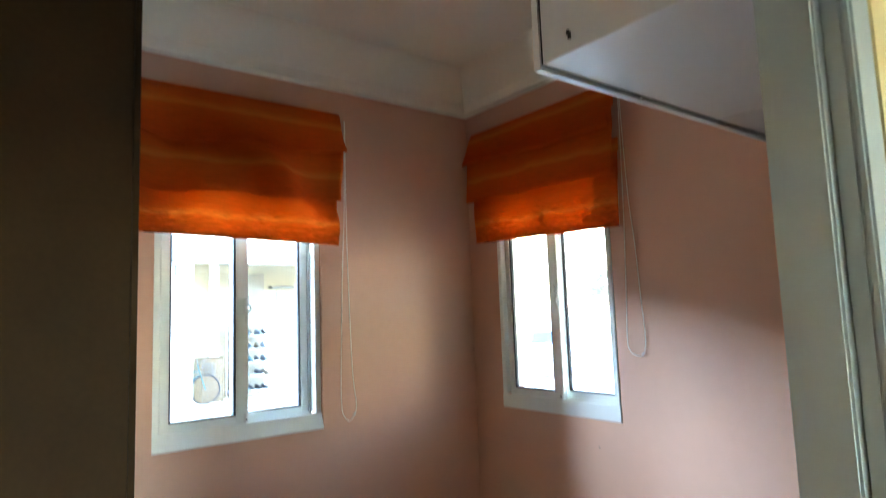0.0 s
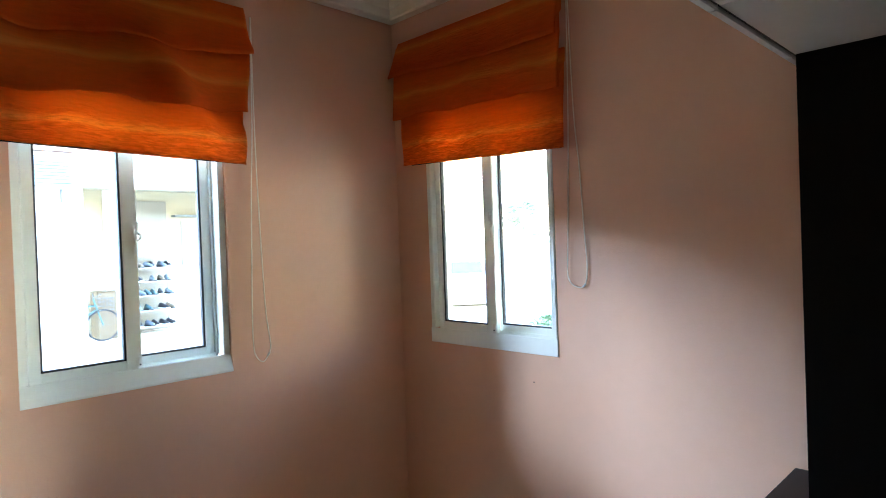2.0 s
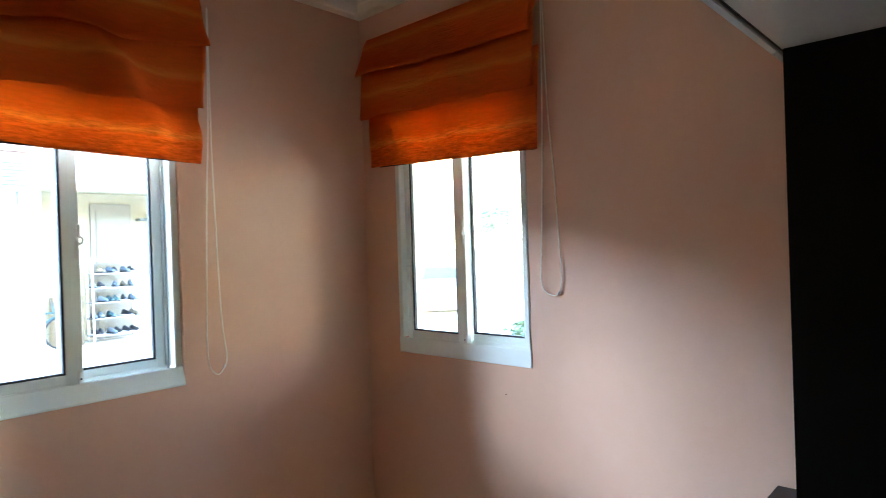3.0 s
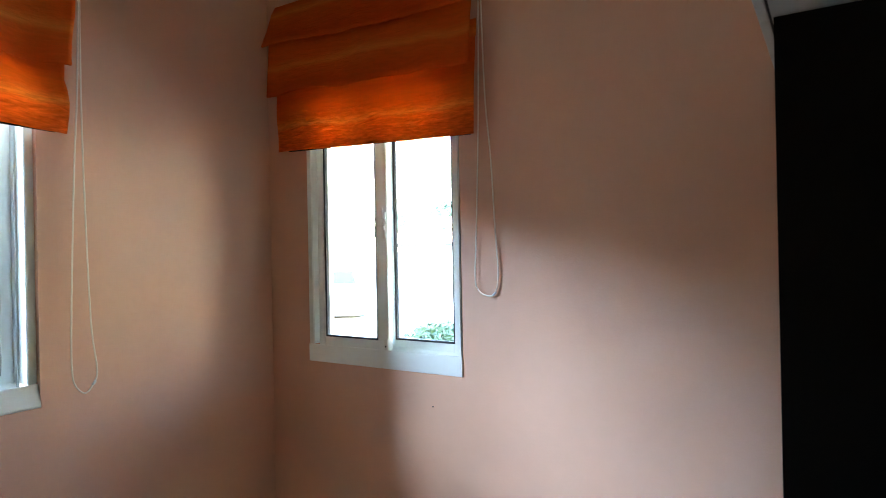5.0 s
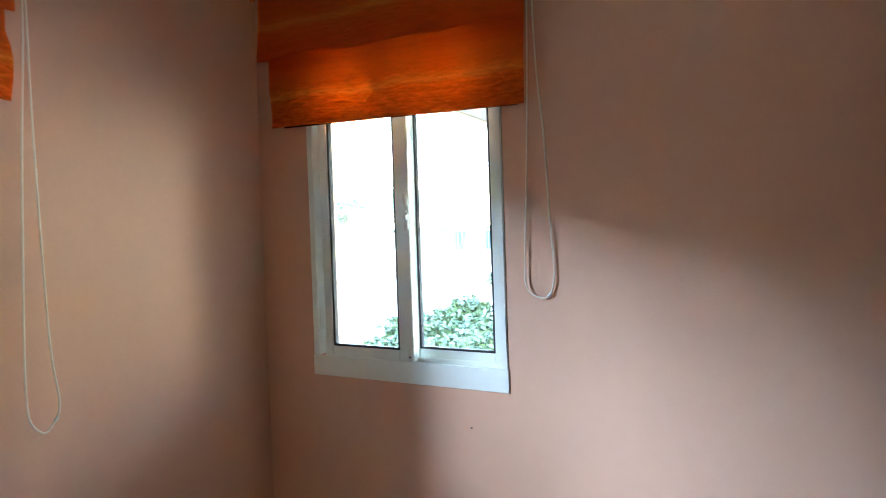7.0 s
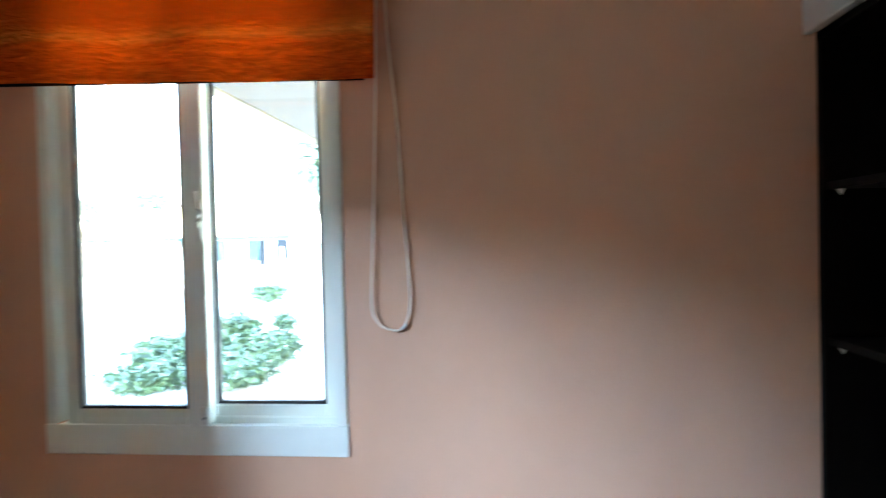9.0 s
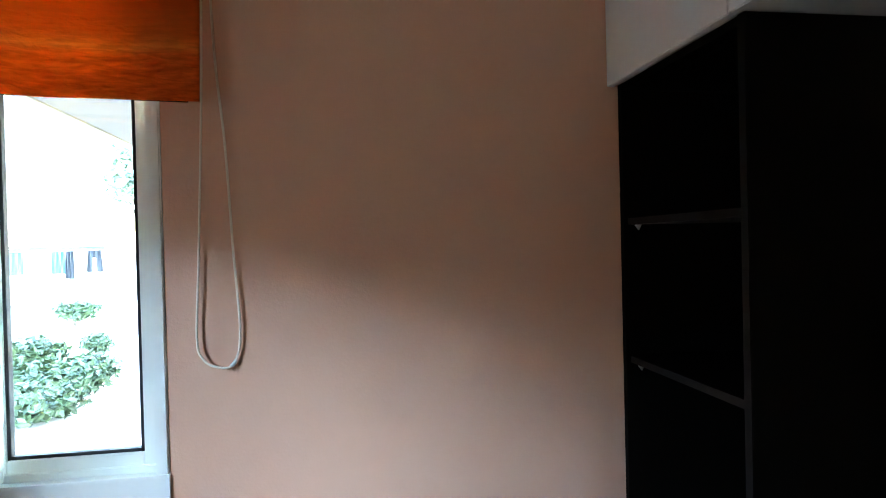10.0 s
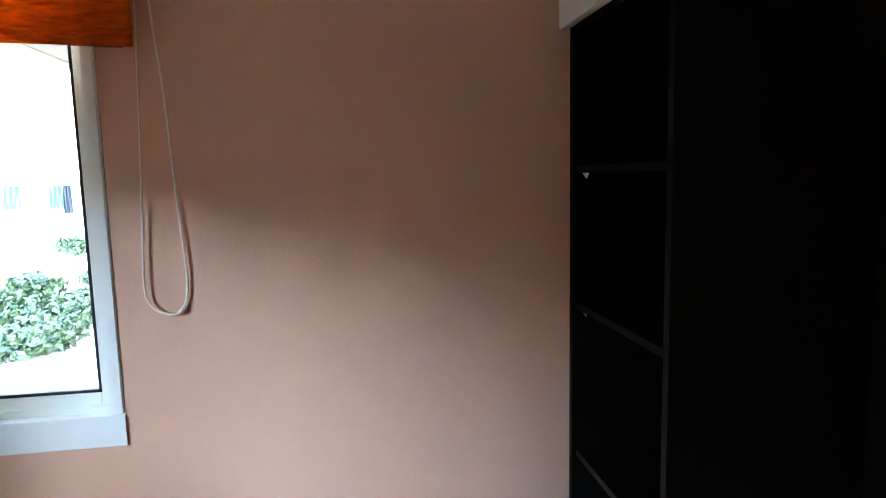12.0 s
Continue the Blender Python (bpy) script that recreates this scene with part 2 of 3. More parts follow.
structure("wall_north", boxes(
    (XW - WT, YN, 0, AX, YN + WT, 3.0), (AX + AW, YN, 0, XE + WT, YN + WT, 3.0),
    (AX, YN, 0, AX + AW, YN + WT, WIN_Z - 0.012), (AX, YN, WIN_Z + WIN_H, AX + AW, YN + WT, 3.0)), PINK,
    "salmon pink painted wall around a sliding window", "wall")
structure("wall_east", boxes(
    (XE, YS - WT, 0, XE + WT, BY - WIN_W, 3.0), (XE, BY, 0, XE + WT, YN, 3.0),
    (XE, BY - WIN_W, 0, XE + WT, BY, WIN_Z), (XE, BY - WIN_W, WIN_Z + WIN_H, XE + WT, BY, 3.0)), PINK,
    "salmon pink painted wall around a sliding window", "wall")
structure("wall_west", boxes((XW - WT, YS, 0, XW, YN, 3.0)), PINK, "salmon pink painted plain wall", "wall")
DX0, DX1, DH = -0.03, 0.781, 2.1
structure("wall_south", boxes(
    (DX1 + 0.035, YS - 0.07, 0, XE, YS, 3.0), (-1.2, YS - 0.07, 0, DX0 - 0.035, YS, 3.0),
    (DX0 - 0.035, YS - 0.07, DH + 0.035, DX1 + 0.035, YS, 3.0)), PINK, "salmon pink wall with a doorway", "wall")
structure("floor_slab", boxes((XW - WT, -2.4, -0.2, XE + WT, YN + WT, -0.012)), GROUT, "grey cement floor under the tiles", "floor")
structure("ceiling", boxes((XW - WT, -2.4, TOP, XE + WT, YN + WT, 3.0)), CREAM, "off-white painted flat ceiling", "ceiling")


def cornice(name, a, b, n):
    """A boxed drop along a wall from a to b; n points into the room."""
    a, b, n = Vector(a), Vector(b), Vector(n)
    prof = [(0.0, 2.622), (0.045, 2.622), (0.052, 2.63), (0.052, 2.675), (0.058, 2.685), (0.118, TOP - 0.03), (0.125, TOP), (0.0, TOP)]
    bm = bmesh.new()
    rings = []
    for e, s in ((a, 1), (b, -1)):
        d = (b - a).normalized() * s
        rings.append([bm.verts.new((*(e.xy + n.xy * o + d.xy * o), z)) for o, z in prof])
    for i in range(len(prof)):
        j = (i + 1) % len(prof)
        bm.faces.new((rings[0][i], rings[0][j], rings[1][j], rings[1][i]))
    bm.faces.new(rings[0])
    bm.faces.new(rings[1][::-1])
    return structure(name, bm, CREAM, "off-white moulded ceiling cornice", "cornice")


cornice("trim_north", (XW, YN, 0), (XE, YN, 0), (0, -1, 0))
cornice("trim_east", (XE, YN, 0), (XE, YS, 0), (-1, 0, 0))
cornice("trim_west", (XW, YS, 0), (XW, YN, 0), (1, 0, 0))

structure("baseboard_north", boxes((0.47, YN - 0.012, 0, XE, YN, 0.092), bevel=0.002), BOARD, "off-white tiled skirting along the wall", "baseboard")
structure("baseboard_east", boxes((XE - 0.012, 0.72, 0, XE, YN - 0.012, 0.092), bevel=0.002), BOARD, "off-white tiled skirting along the wall", "baseboard")

nail = bmesh.new()
tube(nail, [(XE, 1.897, 0.842), (XE - 0.006, 1.897, 0.843)], 0.0022, 6)
tagged(mesh_object("nail", nail, DARK), "small dark nail head in the pink wall", "nail")

# doorway: lining, stop and casing
door = thing("doorway", pose(0, 0, 0), "grey-white painted wooden door frame, standing open", "door frame")
for x, q in ((DX1, 1), (DX0, -1)):
    def slab(a, b, y0, y1, h, bevel=0.002):
        return boxes((min(x + q * a, x + q * b), YS + y0, 0, max(x + q * a, x + q * b), YS + y1, h), bevel=bevel)
    part("jamb", slab(0, 0.034, -0.048, 0.012, DH, 0.003), JAMB, door)
    part("rebate", slab(0.016, 0.034, -0.068, -0.0485, DH), JAMB, door)
    part("casing", slab(0.008, 0.060, -0.080, -0.0705, DH + 0.05, 0.003), JAMB, door)
part("head", boxes((DX0 - 0.034, YS - 0.068, DH + 0.001, DX1 + 0.034, YS + 0.012, DH + 0.034), bevel=0.002), JAMB, door)

# hall behind the camera; an unseen slit is added at its far end for fill daylight
structure("wall_hall_east", boxes((1.35, -2.25, 0, 1.5, YS - 0.07, 3.0)), OLIVE, "yellow ochre painted hall wall", "wall")
structure("wall_hall_north", boxes((DX1 + 0.062, YS - 0.082, 0, 1.35, YS - 0.0705, TOP)), OLIVE, "yellow ochre painted hall wall beside the doorway", "wall")
structure("wall_hall_south", boxes((-1.2, -2.4, 0, 0.62, -2.25, 3.0), (0.97, -2.4, 0, 1.5, -2.25, 3.0), (0.62, -2.4, 2.1, 0.97, -2.25, 3.0)), CREAM, "unseen off-white hall wall with an added daylight slit", "wall")
structure("wall_hall_west", boxes((-1.2, -2.25, 0, -1.05, YS - 0.0705, 3.0)), CREAM,
          "off-white painted plain hall wall", "wall")
structure("ceiling_hall", boxes((-1.2, -2.4, TOP, XW - WT, YS, 3.0)), CREAM, "off-white painted hall ceiling", "ceiling")
structure("floor_hall", boxes((-1.2, -2.4, -0.2, XW - WT, YS, -0.012)), GROUT, "grey cement hall floor", "floor")


# ---- sliding windows ----
def apron(win, w, inset):
    """The sloping white strip under the sashes, from the wall's face back to the frame."""
    bm = bmesh.new()
    prof = [(-0.001, 0.0), (-inset - 0.004, 0.0), (-inset - 0.006, 0.002), (-inset - 0.006, 0.008), (-0.0065, 0.068), (-0.006, 0.0725), (-0.001, 0.0725)]
    ends = [[bm.verts.new((u, y, z)) for y, z in prof] for u in (0.0, w)]
    for k in range(len(prof)):
        m = (k + 1) % len(prof)
        bm.faces.new((ends[0][k], ends[0][m], ends[1][m], ends[1][k]))
    bm.faces.new(ends[0])
    bm.faces.new(ends[1][::-1])
    part("apron", bm, ALU, win)


def sliding_window(name, m, label, w, inset):
    """Two sashes in a white frame; local x runs along the wall, y goes outwards, z up."""
    h = WIN_H
    win = thing(name, m, label, "window")
    win["kind"] = "structure"
    f, d0, d1 = 0.029, -0.006, 0.100
    part("window_frame", boxes((0.001, d0, 0.073, f, d1, h - f), (w - f, d0, 0.073, w - 0.001, d1, h - f), (0.001, d0, h - f, w - 0.001, d1, h - 0.001), bevel=0.003), ALU, win)
    part("window_sill", boxes((0.001, -0.001, 0.001, w - 0.001, d1, 0.060), (f, 0.052, 0.060, w - f, 0.058, 0.078), bevel=0.002), ALU, win)
    apron(win, w, inset)
    mid = w / 2
    for nm, u0, u1, y in (("sash", 0.036, mid + 0.030, 0.018), ("sash", mid - 0.030, w - 0.036, 0.066)):
        s, z0, z1 = 0.036, 0.066, h - 0.036
        stile_in = 0.055
        left, right = (s, stile_in) if y < 0.05 else (stile_in, s)
        sash = part(nm, boxes((u0, y, z0, u0 + left, y + 0.026, z1), (u1 - right, y, z0, u1, y + 0.026, z1),
                              (u0 + left, y, z0, u1 - right, y + 0.026, z0 + 0.038), (u0 + left, y, z1 - 0.04, u1 - right, y + 0.026, z1), bevel=0.0025), ALU, win)
        g0, g1, q0, q1, g = u0 + left, u1 - right, z0 + 0.038, z1 - 0.04, 0.0075
        part("gasket", boxes((g0, y + 0.004, q0, g0 + g, y + 0.022, q1), (g1 - g, y + 0.004, q0, g1, y + 0.022, q1),
                             (g0, y + 0.004, q0, g1, y + 0.022, q0 + g), (g0, y + 0.004, q1 - g, g1, y + 0.022, q1)), GASKET, sash, "black rubber gasket")
        pane = part("pane", boxes((g0 + 0.001, y + 0.011, q0 + 0.001, g1 - 0.001, y + 0.015, q1 - 0.001)), GLASS, sash, "clear window glass")
        pane.visible_shadow = False
    for u in (f + 0.0005, w - f - 0.0075):
        part("track_seal", boxes((u, 0.045, 0.0605, u + 0.007, 0.080, h - f - 0.001)), TRACK, win, "grey seal in the sash track")
    part("sash_guide", boxes((mid + 0.012, 0.0105, 0.068, mid + 0.028, 0.0178, 0.112), bevel=0.002), CHROME, win, "small white sash guide")
    part("screw", tube(bmesh.new(), [(mid + 0.020, 0.0108, 0.084), (mid + 0.020, 0.009, 0.084)], 0.0035, 8), DARK, win, "small dark screw")
    lu = mid + 0.022
    lock = part("latch", boxes((lu - 0.008, 0.010, 0.510, lu + 0.006, 0.018, 0.615), (lu - 0.006, 0.002, 0.545, lu + 0.004, 0.012, 0.575), bevel=0.002), CHROME, win, "worn crescent latch")
    bm = bmesh.new()
    tube(bm, [(lu + 0.002 + 0.014 * math.sin(a), 0.000, 0.575 - 0.014 * math.cos(a)) for a in [k * 0.4 for k in range(9)]] + [(lu + 0.002, -0.004, 0.630)], 0.0045, 6)
    part("lever", bm, CHROME, lock, "curved latch lever", True)
    return win


sliding_window("window_1", pose(AX + 0.0005, YN + 0.022, WIN_Z - 0.012), "white aluminium sliding window set back under an orange blind", 0.752, 0.022)
sliding_window("window_2", pose(XE, BY, WIN_Z, 0, 0, -90), "white aluminium sliding window under an orange blind", WIN_W, 0.0)


# ---- roman blinds ----
def roman_blind(m, width, seed, crumple, label, lips, bottoms, cord, cord_off):
    """A drawn-up cloth blind: local x along the wall, -y into the room, z is height. lips: heights of the fold edges."""
    blind = thing("roman_blind", m, label, "blind", "orange roman blinds")
    top = 2.492
    prof = [(0.030, top), (0.048, top - 0.006)]
    z_prev, back = top, 0.048
    for k, z in enumerate(lips):
        out = 0.122 - 0.018 * k
        for f_ in (0.2, 0.4, 0.6, 0.8, 0.92):
            prof.append((back + (out - back) * f_ ** 0.8, z_prev + (z - z_prev) * f_))
        prof += [(out, z + 0.004), (out - 0.004, z), (out - 0.011, z + 0.004)]
        back = 0.062 - 0.013 * k
        z_prev = min(z + 0.15, top - 0.05)
        prof += [(out - 0.016, z + 0.05), (back - 0.006, z + 0.10), (back - 0.008, z_prev), (back - 0.004, z_prev + 0.006), (back, z_prev)]
    for f_ in (0.12, 0.25, 0.4, 0.52, 0.64, 0.75, 0.85, 0.94, 1.0):
        prof.append((back + 0.006 * f_, z_prev + (bottoms[0] - z_prev) * f_))
    nu = 72
    bm = bmesh.new()
    lay = bm.loops.layers.uv.new("UVMap")
    grid = []
    for i, (o, z) in enumerate(prof):
        row = []
        depth = (top - z) / (top - bottoms[0])
        for k in range(nu + 1):
            u = k / nu
            n1 = noise.noise(Vector((u * 3.0 + seed, z * 3.0, seed)))
            n2 = noise.noise(Vector((u * 8.0 + seed * 2, z * 9.0, 3.1 + seed)))
            lip = max(math.exp(-((z - q - 0.01) / 0.05) ** 2) for q in lips) if o > 0.06 else 0.0
            wave = (0.024 + 0.055 * max(0, crumple - 0.9)) * lip * noise.noise(Vector((u * 3.2 + seed * 5, z * 2.0, 7.7)))
            n3 = noise.noise(Vector(((u * 2.2 + (z - 2.2) * 4.0) + seed, (u * 0.6 - (z - 2.2)) * 2.2, seed * 3)))
            # a buckle running slantwise through the middle tier, and shallow sagging swags
            ridge = (u - 0.60 - 0.9 * (2.16 - z)) / 0.09
            buckle = 0.10 * max(0, crumple - 0.9) * (math.exp(-ridge * ridge) - 0.3 * math.exp(-(ridge - 1.7) ** 2)) * math.exp(-((z - 2.13) / 0.14) ** 2)
            o_b = o + buckle
            sag = (bottoms[1] - bottoms[0]) * u * depth + depth * 0.005 * n1
            row.append(bm.verts.new((width * (u - 0.5) * (1 - 0.03 * depth + 0.012 * lip + 0.008 * n1), -max(0.0265, o_b + (0.011 * n1 + 0.008 * n2) * min(1, depth * 3) * crumple + 0.085 * max(0, crumple - 0.9) * n3 * min(1, depth * 4) * (1 - depth ** 4)), z + sag + wave + (0.010 * crumple * n2 + 0.02 * max(0, crumple - 0.9) * n3) * depth * (1 - 0.8 * depth ** 3))))
        grid.append(row)
    for i in range(len(prof) - 1):
        for k in range(nu):
            f_ = bm.faces.new((grid[i][k], grid[i][k + 1], grid[i + 1][k + 1], grid[i + 1][k]))
            for lp, (ii, kk) in zip(f_.loops, ((i, k), (i, k + 1), (i + 1, k + 1), (i + 1, k))):
                lp[lay].uv = (width * kk / nu, prof[ii][1] - lips[-1] + 0.47)
    bmesh.ops.remove_doubles(bm, verts=bm.verts, dist=1e-5)
    cloth = part("cloth", bm, CLOTH, blind, "orange cotton with lighter stripes", True)
    th = cloth.modifiers.new("thickness", "SOLIDIFY")
    th.thickness = 0.0012
    part("headrail", boxes((-width / 2 + 0.01, -0.030, top - 0.020, width / 2 - 0.01, -0.001, top - 0.002), bevel=0.003), ALU, blind)
    hem = boxes((-width * 0.455, -0.026, 0.004, width * 0.455, -0.022, 0.024))
    for v in hem.verts:
        v.co.z += bottoms[0] + (bottoms[1] - bottoms[0]) * (v.co.x / width + 0.5)
    part("batten", hem, EDGE, blind, "flat batten sewn into the hem")
    # unseen backing, added to keep orange bounce off the window frame
    backing = bmesh.new()
    rows = []
    for i in range(7):
        z = lips[-1] + 0.10 + (0.012 - lips[-1] - 0.10) * i / 6 + bottoms[0] * i / 6
        rows.append([backing.verts.new((width * 0.465 * (k / 8 - 1), -0.019 - 0.003 * math.sin(k * 1.3 + i), z + (bottoms[1] - bottoms[0]) * k / 16 * i / 6)) for k in range(17)])
    for a, b in zip(rows, rows[1:]):
        for k in range(16):
            backing.faces.new((a[k], a[k + 1], b[k + 1], b[k]))
    part("lining", backing, LINING, blind, "unseen off-white backing added behind the cloth", True)
    # bead cord hanging in a loop, with its joint low on one side
    bm = bmesh.new()
    down, up = cord
    pts = [Vector((u, -cord_off, z)) for u, z in down] + [Vector((u, -cord_off + 0.004, z)) for u, z in up]
    pts = [pts[0] * 2 - pts[1]] + pts + [pts[-1] * 2 - pts[-2]]
    fine = []
    for p0, p1, p2, p3 in zip(pts, pts[1:], pts[2:], pts[3:]):
        n = max(2, 2 * round((p2 - p1).length / 0.0052))
        for q in range(n):
            t = q / n
            fine.append(0.5 * (2 * p1 + (p2 - p0) * t + (2 * p0 - 5 * p1 + 4 * p2 - p3) * t * t + (3 * p1 - p0 - 3 * p2 + p3) * t ** 3))
    tube(bm, fine, 0.0032, 6, beads=0.0021)
    chain = part("pull_cord", bm, CORD, blind, "off-white beaded pull cord", True)
    ju, jz = up[0]
    joint = tube(bmesh.new(), [(ju - 0.004, -cord_off + 0.002, jz - 0.003), (ju + 0.001, -cord_off + 0.003, jz), (ju + 0.007, -cord_off + 0.004, jz + 0.008)], 0.0042, 8)
    part("cord_joint", joint, PLASTIC, chain, "small plastic cord joint", True)
    return blind


roman_blind(pose(1.058, YN, 0), 0.93, 1.7, 1.85, "orange striped cloth roman blind, half drawn up", (2.262, 2.060), (1.845, 1.822),
            (((0.500, 2.46), (0.490, 2.0), (0.474, 1.69), (0.458, 1.23), (0.457, 1.06), (0.468, 1.005), (0.498, 0.977)),
             ((0.526, 1.003), (0.539, 1.050), (0.521, 1.225), (0.507, 1.69), (0.503, 2.0), (0.504, 2.46))), 0.035)
roman_blind(pose(XE, 2.152, 0, 0, 0, -90), 0.990, 6.3, 0.95, "orange striped cloth roman blind, half drawn up beside the corner", (2.280, 2.088), (1.858, 1.826),
            (((0.488, 2.46), (0.479, 1.99), (0.471, 1.746), (0.460, 1.50), (0.452, 1.33), (0.462, 1.285), (0.489, 1.265)),
             ((0.524, 1.268), (0.541, 1.335), (0.531, 1.52), (0.520, 1.745), (0.501, 1.99), (0.490, 2.46))), 0.012)


# ---- fitted furniture along the south wall ----
CX0, CX1, CZ, CF = 0.86, 2.388, 1.889, 0.730


def wall_cabinet(x0, x1, label):
    cab = thing("wall_cabinet", pose((x0 + x1) / 2, YS, CZ), label, "cabinet", "overhead cabinets")
    h, d, w = 2.615 - CZ, CF - YS, (x1 - x0) / 2
    part("body", boxes((-w, 0.001, 0, w, d, h), bevel=0.0015), WHITELAM, cab)
    for a, b in ((-w, 0), (0, w)):
        part("door", boxes((a + 0.0015, d + 0.005, -0.006, b - 0.0015, d + 0.023, h - 0.002), bevel=0.002), WHITELAM, cab)
    # the shade in the door gaps is modelled as a black sheet
    part("gap_shade", boxes((-w + 0.003, d, 0.002, w - 0.003, d + 0.005, h - 0.004)), DARK, cab, "black sheet standing for shade behind the doors")
    return cab


cab1 = wall_cabinet(CX0, 1.441, "white laminate overhead cabinet with closed doors")
part("screw", boxes((-0.2935, 0.335, 0.022, -0.2895, 0.340, 0.034), (-0.2935, 0.338, 0.030, -0.2895, 0.343, 0.038)), DARK, cab1, "small black screw hole")
wall_cabinet(1.4425, CX1, "white laminate overhead cabinet reaching the corner")

TZ = 0.707
tower = thing("shelf_unit", pose(1.912, YS, TZ), "tall espresso open shelf unit standing on the desk", "shelf unit")
TW, TD, TH = 2.388 - 1.912, 0.725 - YS, CZ - TZ
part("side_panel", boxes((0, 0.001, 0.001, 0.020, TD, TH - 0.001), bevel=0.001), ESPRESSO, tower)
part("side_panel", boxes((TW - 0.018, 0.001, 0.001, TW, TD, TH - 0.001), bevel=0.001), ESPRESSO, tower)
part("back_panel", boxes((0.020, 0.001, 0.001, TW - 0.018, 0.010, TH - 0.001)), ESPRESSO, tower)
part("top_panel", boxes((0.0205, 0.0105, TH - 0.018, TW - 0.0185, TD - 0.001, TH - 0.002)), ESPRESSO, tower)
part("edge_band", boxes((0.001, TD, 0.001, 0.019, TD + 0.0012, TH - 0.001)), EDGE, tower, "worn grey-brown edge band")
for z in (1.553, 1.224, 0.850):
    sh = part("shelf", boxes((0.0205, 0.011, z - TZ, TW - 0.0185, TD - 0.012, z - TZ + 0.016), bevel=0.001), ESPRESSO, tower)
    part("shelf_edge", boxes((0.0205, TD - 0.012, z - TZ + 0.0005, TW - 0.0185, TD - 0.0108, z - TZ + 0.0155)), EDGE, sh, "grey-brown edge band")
    for u in (0.030, TW - 0.052):
        bm = bmesh.new()
        v = [bm.verts.new((u + a, TD - 0.028 + b, z - TZ - 0.001 - c)) for a, b, c in ((0, 0, 0), (0.012, 0, 0), (0.012, 0.012, 0), (0, 0.012, 0), (0.004, 0.004, 0.013), (0.008, 0.004, 0.013))]
        for q in ((0, 1, 2, 3), (0, 4, 5, 1), (1, 5, 2), (2, 5, 4, 3), (3, 4, 0)):
            bm.faces.new([v[k] for k in q])
        part("shelf_support", bm, PLASTIC, sh, "small white plastic support")

desk = thing("desk", pose(CX0, YS, 0), "black-brown laminate desk fitted under the cabinets", "desk")
DL = XE - 0.001 - CX0
part("desktop", boxes((0, 0.002, TZ - 0.028, DL, 0.885 - YS, TZ), bevel=0.0015), BLACKTOP, desk)
for u in (0.0, 0.735, DL - 0.020):
    part("side_panel", boxes((u, 0.02, 0.0, u + 0.020, 0.50, TZ - 0.0285), bevel=0.001), BLACKTOP, desk)
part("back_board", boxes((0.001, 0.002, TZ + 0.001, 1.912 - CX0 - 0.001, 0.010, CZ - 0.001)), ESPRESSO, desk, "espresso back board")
part("back_panel", boxes((0.0205, 0.02, 0.30, 0.7345, 0.036, TZ - 0.0285), bevel=0.001), BLACKTOP, desk)
part("back_panel", boxes((0.7555, 0.02, 0.30, DL - 0.0205, 0.036, TZ - 0.0285), bevel=0.001), BLACKTOP, desk)

ward = thing("wardrobe", pose(XW, 1.94, 0), "tall dark brown laminate wardrobe reaching the ceiling", "wardrobe")
part("body", boxes((0.002, 0.0, 0.0, 0.667, 0.80, 2.615), bevel=0.002), WARDROBE, ward)
part("door", boxes((0.669, 0.004, 0.06, 0.687, 0.399, 2.60), bevel=0.002), WARDROBE, ward)
part("door", boxes((0.669, 0.402, 0.06, 0.687, 0.798, 2.60), bevel=0.002), WARDROBE, ward)

# ---- outside: yard, neighbours, plants ----
CONCRETE = material("pale sunlit concrete", (0.60, 0.52, 0.41), 0.9, grain=0.12, scale=8, stain=0.15, stain_scale=0.6, bump=0.2, bump_scale=30)
SOIL = material("dry sandy soil", (0.50, 0.40, 0.27), 0.95, grain=0.2, scale=6, stain=0.2, stain_scale=0.5, bump=0.3, bump_scale=20)
WHITEWALL = material("white rendered facade", (0.78, 0.77, 0.74), 0.8, grain=0.03, stain=0.06, stain_scale=0.8, bump=0.15, bump_scale=40)
# the carport's shade is put into this darker beige
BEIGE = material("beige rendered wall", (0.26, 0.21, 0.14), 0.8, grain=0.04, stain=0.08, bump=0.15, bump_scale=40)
# warm tint chosen to colour the bounce through the east window
CREAMWALL = material("warm cream rendered wall", (0.78, 0.56, 0.33), 0.8, grain=0.04, stain=0.08, bump=0.15, bump_scale=40)
GREYWALL = material("weathered grey render", (0.22, 0.20, 0.18), 0.85, grain=0.08, stain=0.15, bump=0.2, bump_scale=30)
# underside shade is put into this board colour, darker than the fascia
SOFFIT = material("board darkened for shade", (0.090, 0.056, 0.027), 0.7, grain=0.04, stain=0.08)
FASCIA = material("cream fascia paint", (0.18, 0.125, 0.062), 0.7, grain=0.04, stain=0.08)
ROOF = material("weathered red roofing", (0.22, 0.10, 0.07), 0.7, grain=0.15, stain=0.2)
LEAF = material("shrub leaf", (0.050, 0.085, 0.030), 0.5, grain=0.4, scale=12, stain=0.3, stain_scale=5)
# distance haze is put into this paler leaf colour
FARLEAF = material("hazy far leaf", (0.12, 0.17, 0.11), 0.6, grain=0.3, scale=6, stain=0.2)
BARK = material("grey-brown bark", (0.12, 0.09, 0.06), 0.9, grain=0.3, scale=30, bump=0.4)
TEAL = material("teal painted sheet", (0.013, 0.06, 0.066), 0.6, grain=0.1, stain=0.15)
BLUE = material("faded blue sheet", (0.07, 0.095, 0.115), 0.6, grain=0.1, stain=0.15)
